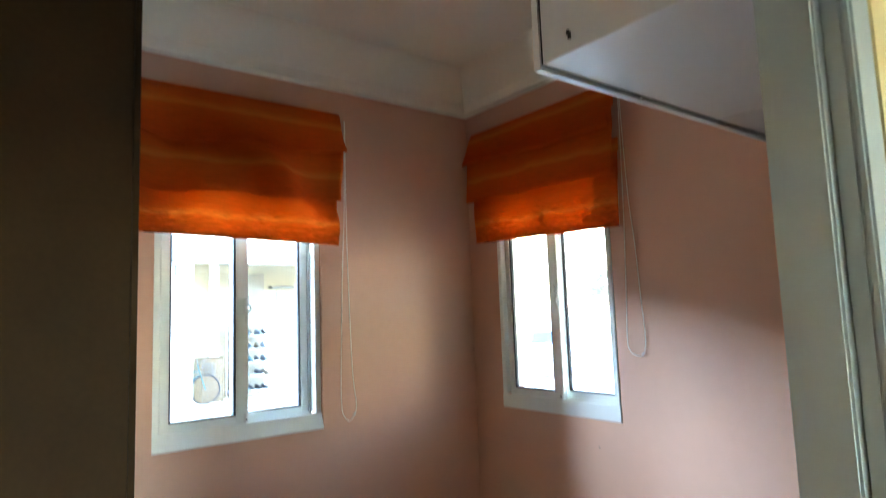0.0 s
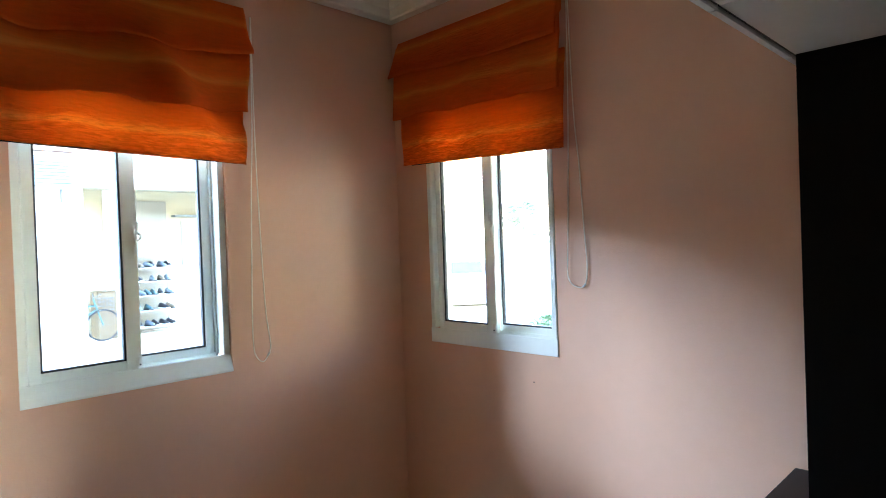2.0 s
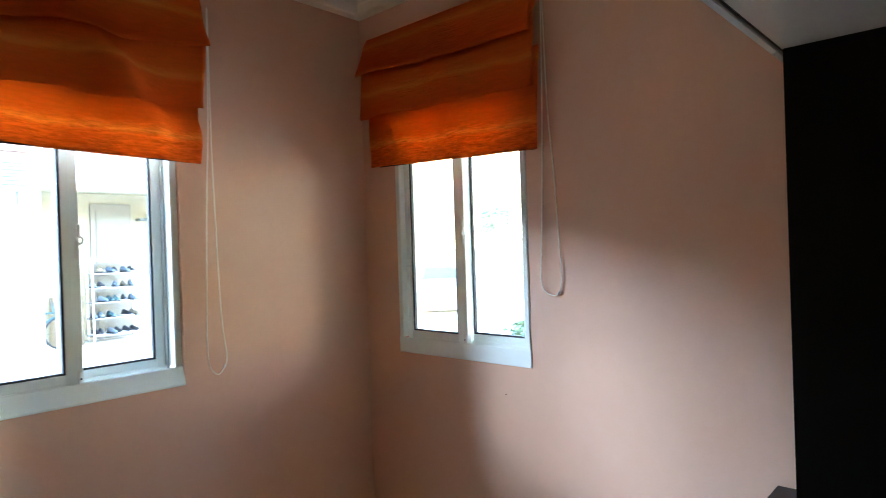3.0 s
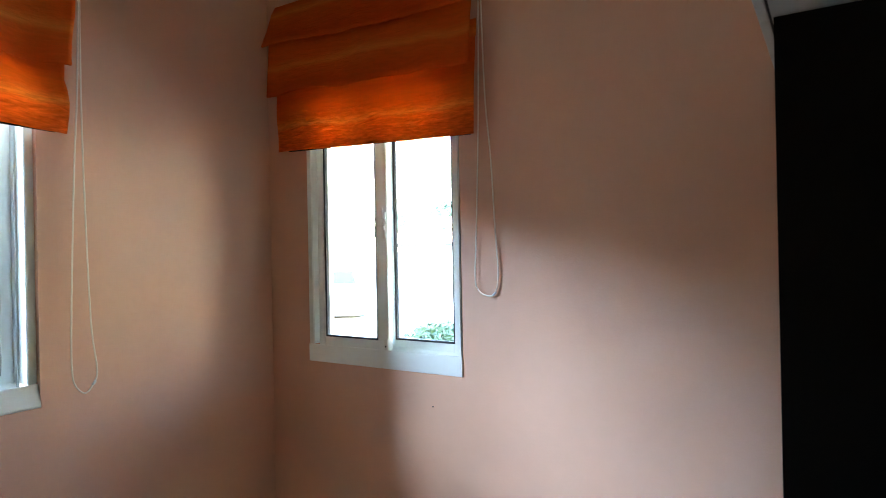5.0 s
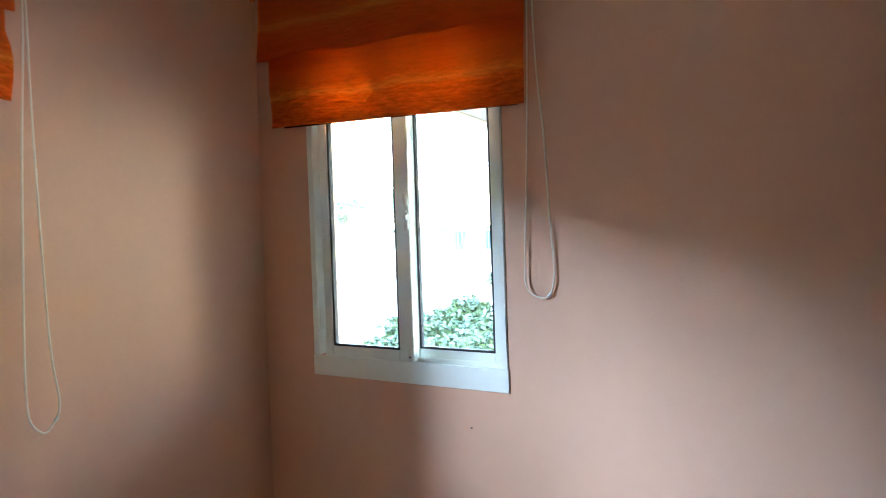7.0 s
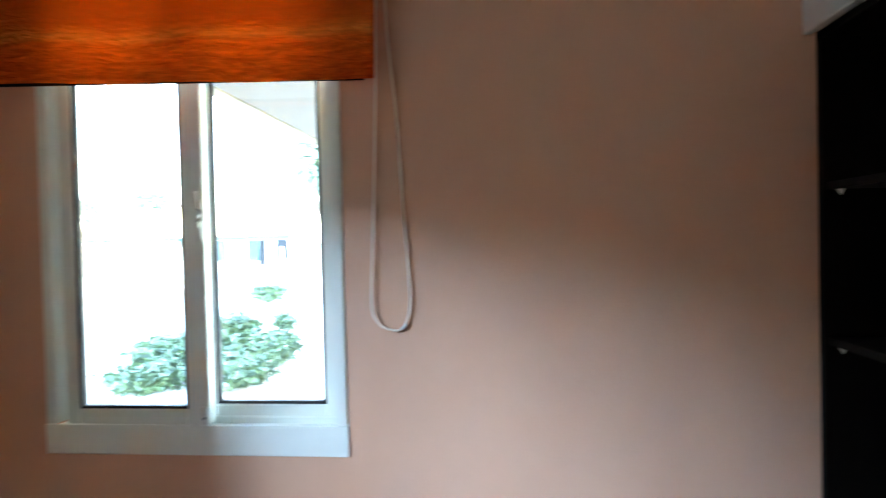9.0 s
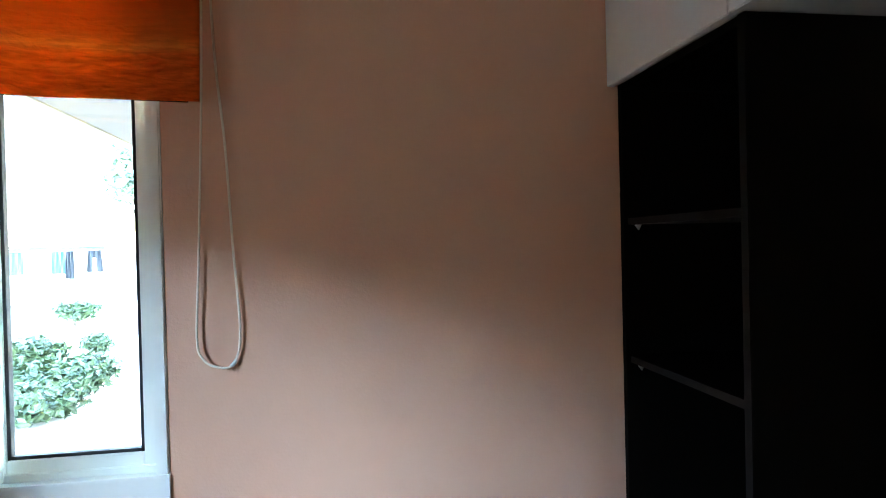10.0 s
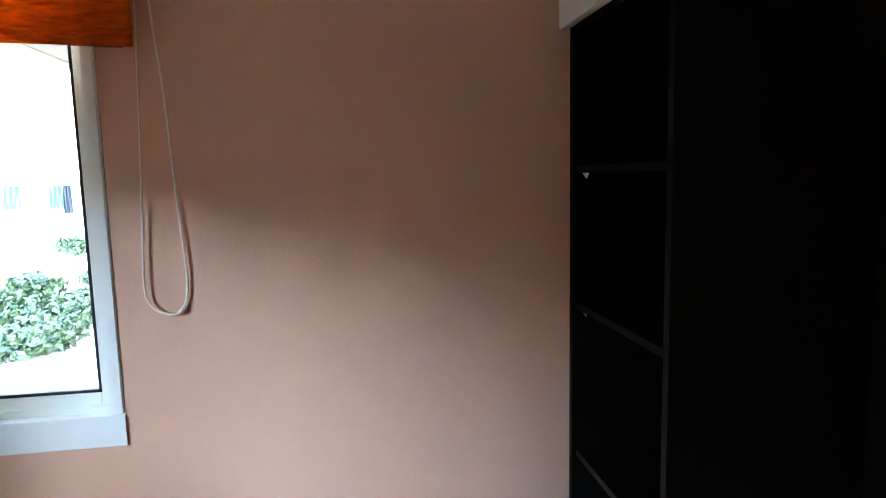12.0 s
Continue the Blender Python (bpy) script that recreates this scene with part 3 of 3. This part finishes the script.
ACGREY = material("weathered grey casing", (0.07, 0.09, 0.105), 0.5, grain=0.06, stain=0.1)
RUBBER = material("black rubber", (0.012, 0.012, 0.013), 0.8, grain=0.1)
STEEL = material("dark painted steel", (0.05, 0.055, 0.055), 0.45, 0.2, grain=0.1)
WOOD = material("brown door wood", (0.12, 0.10, 0.075), 0.5, grain=0.15, scale=25, stain=0.1)
DENIM = material("dark blue cloth", (0.010, 0.012, 0.015), 0.9, grain=0.2)

GZ = -0.15
structure("ground", boxes((-400, -400, GZ - 0.2, 400, 400, GZ)), SOIL, "dry bare ground reaching far away", "ground")
structure("pavement", boxes((2.6, -30, GZ - 0.1, 45.0, 9.7, GZ + 0.005), bevel=0.002), CONCRETE, "pale concrete paving beside the house", "pavement")

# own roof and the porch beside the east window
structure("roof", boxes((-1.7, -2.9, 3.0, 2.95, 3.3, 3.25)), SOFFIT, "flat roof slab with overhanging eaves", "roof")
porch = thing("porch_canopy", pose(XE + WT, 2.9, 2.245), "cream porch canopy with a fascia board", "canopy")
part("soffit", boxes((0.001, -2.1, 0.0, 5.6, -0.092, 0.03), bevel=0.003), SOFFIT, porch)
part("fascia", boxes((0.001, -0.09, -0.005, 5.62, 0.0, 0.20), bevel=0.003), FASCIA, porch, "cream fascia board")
part("post", boxes((5.45, -2.05, GZ - 2.245, 5.59, -1.91, -0.001), bevel=0.005), WHITEWALL, porch)

# added out of view: bounces warm light inside and hides the south-east sky
structure("wall_warm_reflector", boxes((XE + WT, -2.90, GZ, 20.0, -2.75, 4.0)), CREAMWALL, "unseen tall cream wall added as a warm reflector", "wall")
# added out of view to stop westerly light entering the north window
structure("wall_side_blocker", boxes((-1.9, YN + WT, GZ, -0.25, 3.85, 3.0)), GREYWALL, "unseen plain grey wall added to block side light", "wall")

# added out of view; its height cuts low north-west light on the east wall
structure("wall_low_blocker", boxes((-16, 7.5, GZ, 0.9, 7.65, 2.96)), GREYWALL, "unseen plain grey wall added to block low sky light", "wall")

# neighbour's house across the yard, with a deep carport
house = thing("neighbour_house", pose(0, 10.0, GZ), "white rendered single-storey house with a deep carport", "house")
part("wall", boxes((1.2, 0, 0, 2.82, 0.25, 3.05)), WHITEWALL, house)
part("beam", boxes((2.82, 0.0, 2.60, 9.0, 0.25, 3.05)), WHITEWALL, house, "white rendered beam")
part("back_wall", boxes((1.2, 1.9, 0, 9.0, 2.1, 3.05)), BEIGE, house, "beige rendered back wall, shade in its colour")
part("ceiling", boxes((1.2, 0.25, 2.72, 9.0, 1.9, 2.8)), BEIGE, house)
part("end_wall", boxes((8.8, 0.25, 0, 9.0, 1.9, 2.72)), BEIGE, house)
part("pilaster", boxes((3.62, 1.80, 0, 3.78, 1.899, 2.719), bevel=0.01), WHITEWALL, house, "white pilaster")
bm = bmesh.new()
for a, b in (((1.1, -0.15, 3.05), (9.4, 3.5, 3.15)),):
    box(bm, *a, *b)
part("roof", bm, ROOF, house, "weathered red roof edge")
dr = part("door", boxes((4.02, 1.86, 0, 4.68, 1.899, 2.55), bevel=0.005), WOOD, house, "brown panelled door")
part("door_panel", boxes((4.10, 1.845, 1.45, 4.60, 1.859, 2.43), bevel=0.008), WOOD, dr)
part("door_panel", boxes((4.10, 1.845, 0.15, 4.60, 1.859, 1.30), bevel=0.008), WOOD, dr)
part("window", boxes((4.95, 1.87, 1.35, 5.15, 1.899, 2.2), bevel=0.005), GREYWALL, house, "narrow dark window")
part("shelf", boxes((4.78, 1.70, 2.26, 5.25, 1.899, 2.30), bevel=0.004), STEEL, house)
part("floor", boxes((1.2, 0.26, 0, 8.8, 1.899, 0.22), bevel=0.004), CONCRETE, house, "raised concrete carport floor")
ac = thing("air_conditioner", pose(2.34, 9.999, 2.42), "white window air conditioner fixed on the facade", "air conditioner")
part("casing", boxes((-0.30, -0.32, 0, 0.30, -0.001, 0.38), bevel=0.02), ACGREY, ac)
for k in range(6):
    part("louvre", boxes((-0.26, -0.335, 0.07 + k * 0.045, 0.26, -0.3205, 0.09 + k * 0.045), bevel=0.003), STEEL, ac, "grey louvre slat")
part("bracket", boxes((-0.28, -0.30, -0.03, 0.32, -0.26, -0.001), (0.20, -0.04, -0.22, 0.23, -0.001, -0.031), bevel=0.003), STEEL, ac)

rack = thing("shoe_rack", pose(4.21, 11.45, GZ + 0.221), "slim white wire shoe rack with many pairs of shoes", "shoe rack")
for u, v in ((-0.36, -0.13), (0.36, -0.13), (-0.36, 0.13), (0.36, 0.13)):
    part("post", tube(bmesh.new(), [(u, v, 0), (u, v, 1.40)], 0.012, 6), PLASTIC, rack)
SHELF_Z = [0.12, 0.40, 0.66, 0.90, 1.14, 1.36]
for z in SHELF_Z:
    part("shelf", boxes((-0.38, -0.15, z - 0.018, 0.38, 0.15, z), bevel=0.003), GREYWALL, rack)


def shoe(mat, label):
    ob = thing("shoe", pose(0, 0, 0), label, "shoe", "shoes on the rack")
    bm = bmesh.new()
    prof = [(0.0, 0.03, 0.075), (0.05, 0.036, 0.085), (0.11, 0.036, 0.07), (0.18, 0.042, 0.05), (0.24, 0.034, 0.04), (0.265, 0.015, 0.03)]
    rings = []
    for l, w, h in prof:
        rings.append([bm.verts.new((w * math.cos(a), -l, 0.018 + max(0, h * math.sin(a)))) for a in [math.pi * q / 6 for q in range(7)]])
    for a, b in zip(rings, rings[1:]):
        for q in range(6):
            bm.faces.new((a[q], a[q + 1], b[q + 1], b[q]))
        bm.faces.new((a[0], b[0], b[6], a[6]))
    bm.faces.new(rings[0])
    bm.faces.new(rings[-1][::-1])
    part("upper", bm, mat, ob, "", True)
    part("sole", boxes((-0.042, -0.27, 0, 0.042, 0.004, 0.018), bevel=0.006), PLASTIC if mat is RUBBER else RUBBER, ob)
    return ob


protos = [shoe(RUBBER, "black shoe on the rack"), shoe(BLUE, "blue shoe on the rack"), shoe(TEAL, "teal shoe on the rack"), shoe(BARK, "brown shoe on the rack")]
rng = random.Random(4)
used = set()
for z in SHELF_Z[:5]:
    for u in (-0.30, -0.19, -0.06, 0.05, 0.18, 0.30):
        if rng.random() < 0.22:
            continue
        k = rng.choice([0, 0, 1, 2, 3])
        m = pose(4.21 + u, 11.45 + 0.12, GZ + 0.222 + z, 0, 0, rng.uniform(-12, 12))
        if k in used:
            copy_thing(protos[k], m)
        else:
            protos[k].matrix_world = m
            used.add(k)

bike = thing("bicycle", pose(3.28, 11.15, GZ + 0.221, 0, 0, 180) @ Matrix.Scale(0.82, 4), "dark bicycle leaning inside the carport", "bicycle")


def wheel(u):
    bm = bmesh.new()
    n = 28
    ring = [(u + 0.30 * math.cos(2 * math.pi * k / n), 0, 0.31 + 0.30 * math.sin(2 * math.pi * k / n)) for k in range(n + 1)]
    tube(bm, ring, 0.018, 6)
    w = part("wheel", bm, RUBBER, bike, "black tyre", True)
    bm = bmesh.new()
    for k in range(10):
        a = 2 * math.pi * k / 10
        tube(bm, [(u, 0, 0.31), (u + 0.285 * math.cos(a), 0, 0.31 + 0.285 * math.sin(a))], 0.002, 4)
    part("spokes", bm, STEEL, w)


wheel(-0.08)
wheel(0.95)
part("frame", tube(tube(tube(tube(bmesh.new(), [(-0.08, 0, 0.31), (0.06, 0, 0.75), (0.08, 0, 0.85)], 0.016), [(0.05, 0, 0.70), (0.62, 0, 0.68)], 0.017), [(0.05, 0, 0.62), (0.52, 0, 0.30), (0.62, 0, 0.72)], 0.017), [(0.52, 0, 0.30), (0.95, 0, 0.31), (0.62, 0, 0.66)], 0.012), TEAL, bike)
part("handlebar", tube(bmesh.new(), [(0.02, -0.26, 0.93), (0.06, -0.08, 0.88), (0.08, 0, 0.86), (0.06, 0.08, 0.88), (0.02, 0.26, 0.93)], 0.013), STEEL, bike)
wires = bmesh.new()
for z in (0.61, 0.69, 0.77, 0.84):
    tube(wires, [(-0.25, -0.14, z), (-0.01, -0.14, z), (-0.01, 0.14, z), (-0.25, 0.14, z), (-0.25, -0.14, z)], 0.004, 4)
for k in range(5):
    for u, v in ((-0.25 + 0.06 * k, -0.14), (-0.25 + 0.06 * k, 0.14), (-0.25, -0.14 + 0.07 * k), (-0.01, -0.14 + 0.07 * k)):
        tube(wires, [(u, v, 0.60), (u, v, 0.84)], 0.003, 4)
part("basket", wires, STEEL, bike, "open wire basket")
part("saddle", boxes((0.50, -0.07, 0.73, 0.75, 0.07, 0.80), bevel=0.03), RUBBER, bike)
carton = thing("carton", pose(3.50, 11.50, GZ + 0.221), "brown cardboard carton on the carport floor", "box")
part("body", boxes((-0.18, -0.2, 0, 0.2, 0.2, 0.78), bevel=0.004), SOFFIT, carton)
part("flap", boxes((-0.18, -0.24, 0.781, 0.2, -0.02, 0.785)), SOFFIT, carton)


# ---- plants ----
def leaves(bm, centre, radii, count, size, rng, shell=0.55):
    """Many small folded leaves filling a lumpy ellipsoid, thicker towards its skin."""
    for _ in range(count):
        d = Vector((rng.gauss(0, 1), rng.gauss(0, 1), rng.gauss(0, 1))).normalized()
        r = shell + (1 - shell) * rng.random()
        r *= 0.8 + 0.35 * noise.noise(d * 2.3 + Vector(centre))
        p = Vector(centre) + Vector((d.x * radii[0], d.y * radii[1], d.z * radii[2])) * r
        a = Vector((rng.gauss(0, 1), rng.gauss(0, 1), rng.gauss(0, 0.5))).normalized()
        n = (d + 0.8 * Vector((rng.gauss(0, 1), rng.gauss(0, 1), rng.gauss(0, 1)))).normalized()
        b = n.cross(a).normalized()
        a = b.cross(n)
        s = size * rng.uniform(0.6, 1.3)
        v = [bm.verts.new(q) for q in (p - a * s, p + b * s * 0.42 + n * s * 0.12, p + a * s, p - b * s * 0.42 + n * s * 0.12)]
        bm.faces.new((v[0], v[1], v[2]))
        bm.faces.new((v[0], v[2], v[3]))


def stems(rng, spread, height, count):
    bm = bmesh.new()
    for _ in range(count):
        a = rng.uniform(0, 6.28)
        tube(bm, [(0.05 * math.cos(a), 0.05 * math.sin(a), 0), (spread * 0.5 * math.cos(a), spread * 0.5 * math.sin(a), height * 0.5), (spread * math.cos(a), spread * math.sin(a), height)], 0.012, 5, 0.004)
    return bm


def shrub(x, y, lumps, size, label, seed):
    rng = random.Random(seed)
    ob = thing("shrub", pose(x, y, GZ), label, "shrub", "garden shrubs")
    part("stem", stems(rng, 0.15, 0.3, 6), BARK, ob)
    bm = bmesh.new()
    for c, r, n in lumps:
        leaves(bm, c, r, n, size, rng)
    part("foliage", bm, LEAF, ob)
    return ob


shrub(8.45, 4.75, [((0, 0, 0.22), (0.75, 0.75, 0.30), 1700), ((0.35, 0.25, 0.48), (0.46, 0.43, 0.25), 950), ((-0.1, 0.8, 0.22), (0.7, 0.7, 0.28), 1500), ((0.4, -0.3, 0.24), (0.45, 0.4, 0.26), 900), ((-0.8, -0.2, 0.16), (0.75, 0.6, 0.24), 1500), ((-0.9, 0.7, 0.12), (0.7, 0.6, 0.20), 1300)], 0.055, "broad green shrub by the yard's edge", 3)
shrub(8.7, 6.0, [((0, 0, 0.20), (0.6, 0.5, 0.24), 1300), ((0.5, -0.4, 0.25), (0.5, 0.45, 0.25), 800), ((-0.7, -0.3, 0.10), (0.6, 0.5, 0.16), 900)], 0.05, "low green shrub by the yard's edge", 5)
shrub(11.0, 5.16, [((0, 0, 0.27), (0.28, 0.28, 0.18), 550)], 0.05, "small round green shrub", 7)
shrub(15.8, 7.4, [((0, 0, 0.34), (0.55, 0.55, 0.26), 700)], 0.08, "rounded green shrub on the far lawn", 9)


def tree(x, y, h, crown, seed, label):
    rng = random.Random(seed)
    ob = thing("tree", pose(x, y, GZ), label, "tree", "far trees")
    bm = bmesh.new()
    tube(bm, [(0, 0, 0), (0.05, 0.02, h * 0.35), (0.0, 0.1, h * 0.7)], 0.13, 8, 0.06)
    for k in range(6):
        a = k * 1.05 + rng.random()
        tube(bm, [(0.02, 0.05, h * 0.5), (crown * 0.4 * math.cos(a), crown * 0.4 * math.sin(a), h * 0.7), (crown * 0.8 * math.cos(a), crown * 0.8 * math.sin(a), h * 0.9)], 0.05, 6, 0.015)
    part("trunk", bm, BARK, ob)
    bm = bmesh.new()
    for k in range(9):
        a = rng.uniform(0, 6.28)
        q = crown * rng.uniform(0.1, 0.8)
        leaves(bm, (q * math.cos(a), q * math.sin(a), h * rng.uniform(0.68, 1.0)), (crown * 0.5, crown * 0.5, crown * 0.34), 130, 0.16, rng, 0.3)
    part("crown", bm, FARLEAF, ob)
    return ob


tree(30, 19.6, 4.1, 1.8, 11, "small leafy tree far across the yard")
tree(30.5, 23.2, 3.9, 1.3, 12, "small leafy tree far across the yard")
tree(19, 6.9, 4.6, 1.2, 13, "slender leafy tree beyond the washing line")
tree(18.2, 4.7, 3.7, 1.5, 14, "leafy tree beside the far lawn")
tree(17.4, 2.0, 3.6, 1.7, 15, "leafy tree beside the far lawn")

# washing line and its lean-to far off
lean = thing("lean_to", pose(20.6, 10.2, GZ), "far lean-to with a teal sheet roof edge", "shed")
part("roof", boxes((-0.6, -1.9, 1.72, 1.6, 5.2, 1.82), bevel=0.004), TEAL, lean)
part("gutter", boxes((-0.68, -1.9, 1.79, -0.602, 5.2, 1.86), bevel=0.004), STEEL, lean, "dark gutter")
for v in (-1.8, 1.6, 5.0):
    part("post", tube(bmesh.new(), [(0, v, 0), (0, v, 1.72)], 0.035, 6), WHITEWALL, lean)
part("wall", boxes((1.5, -1.9, 0, 1.6, 5.2, 1.719)), WHITEWALL, lean)
line = thing("washing_line", pose(20, 8.2, GZ), "washing line strung between two poles", "washing line")
part("pole", tube(bmesh.new(), [(0, -0.4, 0), (0, -0.4, 1.75)], 0.025, 6), STEEL, line)
part("pole", tube(bmesh.new(), [(0, 3.4, 0), (0, 3.4, 1.75)], 0.025, 6), STEEL, line)
part("line", tube(bmesh.new(), [(0, -0.4 + 0.38 * k, 1.70 - 0.03 * math.sin(math.pi * k / 10)) for k in range(11)], 0.010, 5), STEEL, line)


def washing(y, w, h, mat, label, legs=False):
    bm = bmesh.new()
    n = 8
    rows = []
    for j in range(7):
        rows.append([bm.verts.new((0.03 * math.sin(i * 1.9 + j * 0.4), (i / n - 0.5) * w * (1 + (0.25 * j / 6 if legs else 0)), -h * j / 6)) for i in range(n + 1)])
    for j in range(6):
        for i in range(n):
            if legs and j > 1 and i in (3, 4):
                continue
            bm.faces.new((rows[j][i], rows[j][i + 1], rows[j + 1][i + 1], rows[j + 1][i]))
    ob = mesh_object("laundry", bm, mat)
    ob.matrix_world = pose(20, y, 1.528)
    th = ob.modifiers.new("thickness", "SOLIDIFY")
    th.thickness = 0.01
    return tagged(ob, label, "laundry", "washing on the line")


washing(8.58, 0.34, 0.62, DENIM, "dark trousers hanging on the washing line", True)
washing(9.25, 0.22, 0.8, DENIM, "dark towel hanging on the washing line")
washing(9.55, 0.35, 0.65, TEAL, "teal cloth hanging on the washing line")
washing(10.7, 0.45, 0.65, TEAL, "teal cloth hanging on the washing line")

# white car parked across the yard
CARPAINT = material("white car paint", (0.80, 0.80, 0.78), 0.3, grain=0.01, stain=0.02, coat=0.5)
CARGLASS = material("blue-green tinted car glass", (0.035, 0.060, 0.066), 0.3, grain=0.05)
# set lighter than black, so that the small wheels stay faint
TYRE = material("plain grey tyre rubber", (0.10, 0.098, 0.09), 0.85, grain=0.1)
ALLOY = material("grey alloy wheel", (0.35, 0.36, 0.37), 0.35, 0.7)


def prism(outline, y0, y1, inset=0.0):
    """A side outline (x, z) drawn across the car; the upper points lean in by the inset."""
    bm = bmesh.new()
    top = max(z for _, z in outline)
    low = min(z for _, z in outline)
    ends = []
    for y, q in ((y0, 1), (y1, -1)):
        ends.append([bm.verts.new((x, y + q * inset * (z - low) / (top - low), z)) for x, z in outline])
    n = len(outline)
    for k in range(n):
        bm.faces.new((ends[0][k], ends[0][(k + 1) % n], ends[1][(k + 1) % n], ends[1][k]))
    bm.faces.new(ends[0])
    bm.faces.new(ends[1][::-1])
    return bm


car = thing("car", pose(12.3, 11.4, GZ + 0.001, 0, 0, 42) @ Matrix.Scale(0.8, 4), "white parked hatchback with blue-green tinted windows", "car")
part("body", prism([(-1.85, 0.10), (-1.90, 0.50), (-1.84, 0.80), (-1.0, 0.90), (1.5, 0.92), (1.84, 0.86), (1.88, 0.45), (1.82, 0.10)], -0.80, 0.80, 0.05), CARPAINT, car)
cabin = part("cabin", prism([(-1.02, 0.90), (-0.42, 1.40), (0.55, 1.45), (1.30, 1.38), (1.62, 0.92)], -0.76, 0.76, 0.16), CARPAINT, car)
for q in (-1, 1):
    for outline in ([(-0.80, 0.95), (-0.36, 1.33), (0.16, 1.36), (0.16, 0.95)], [(0.24, 0.95), (0.24, 1.36), (0.82, 1.34), (1.02, 0.95)]):
        bm = bmesh.new()
        rings = [[bm.verts.new((x, q * (0.762 + o - 0.16 * (z - 0.90) / 0.55), z)) for x, z in outline] for o in (-0.01, 0.006)]
        for k in range(4):
            bm.faces.new((rings[0][k], rings[0][(k + 1) % 4], rings[1][(k + 1) % 4], rings[1][k]))
        bm.faces.new(rings[0])
        bm.faces.new(rings[1][::-1])
        part("side_window", bm, CARGLASS, cabin, "blue-green tinted glass")
    for u in (-1.18, 1.22):
        bm = bmesh.new()
        tube(bm, [(u, q * 0.66, 0.295), (u, q * 0.815, 0.295)], 0.295, 20)
        wheel_part = part("wheel", bm, TYRE, car, "plain grey tyre", True)
        part("rim", tube(bmesh.new(), [(u, q * 0.80, 0.295), (u, q * 0.822, 0.295)], 0.20, 16), ALLOY, wheel_part, "grey alloy rim")
    part("headlight", boxes((-1.885, q * 0.62 - 0.13, 0.62, -1.80, q * 0.62 + 0.13, 0.74), bevel=0.02), PLASTIC, car, "clear headlight")
part("windscreen", prism([(-0.93, 0.99), (-0.90, 0.99), (-0.47, 1.345), (-0.50, 1.355)], -0.58, 0.58, 0.10), CARGLASS, cabin, "blue-green tinted windscreen")

# floor tiles in the room
tile_mesh = None
for i in range(6):
    for j in range(6):
        x0, y0 = XW + 0.003 + i * 0.436, YS + 0.003 + j * 0.412
        if tile_mesh is None:
            bm = boxes((0, 0, -0.012, 0.431, 0.407, 0.0), bevel=0.0015)
            ob = mesh_object("tile", bm, FLOOR)
            tile_mesh = ob.data
        else:
            ob = new("tile", tile_mesh)
        ob.parent = bpy.data.objects["floor_slab"]
        ob.location = (x0, y0, 0)
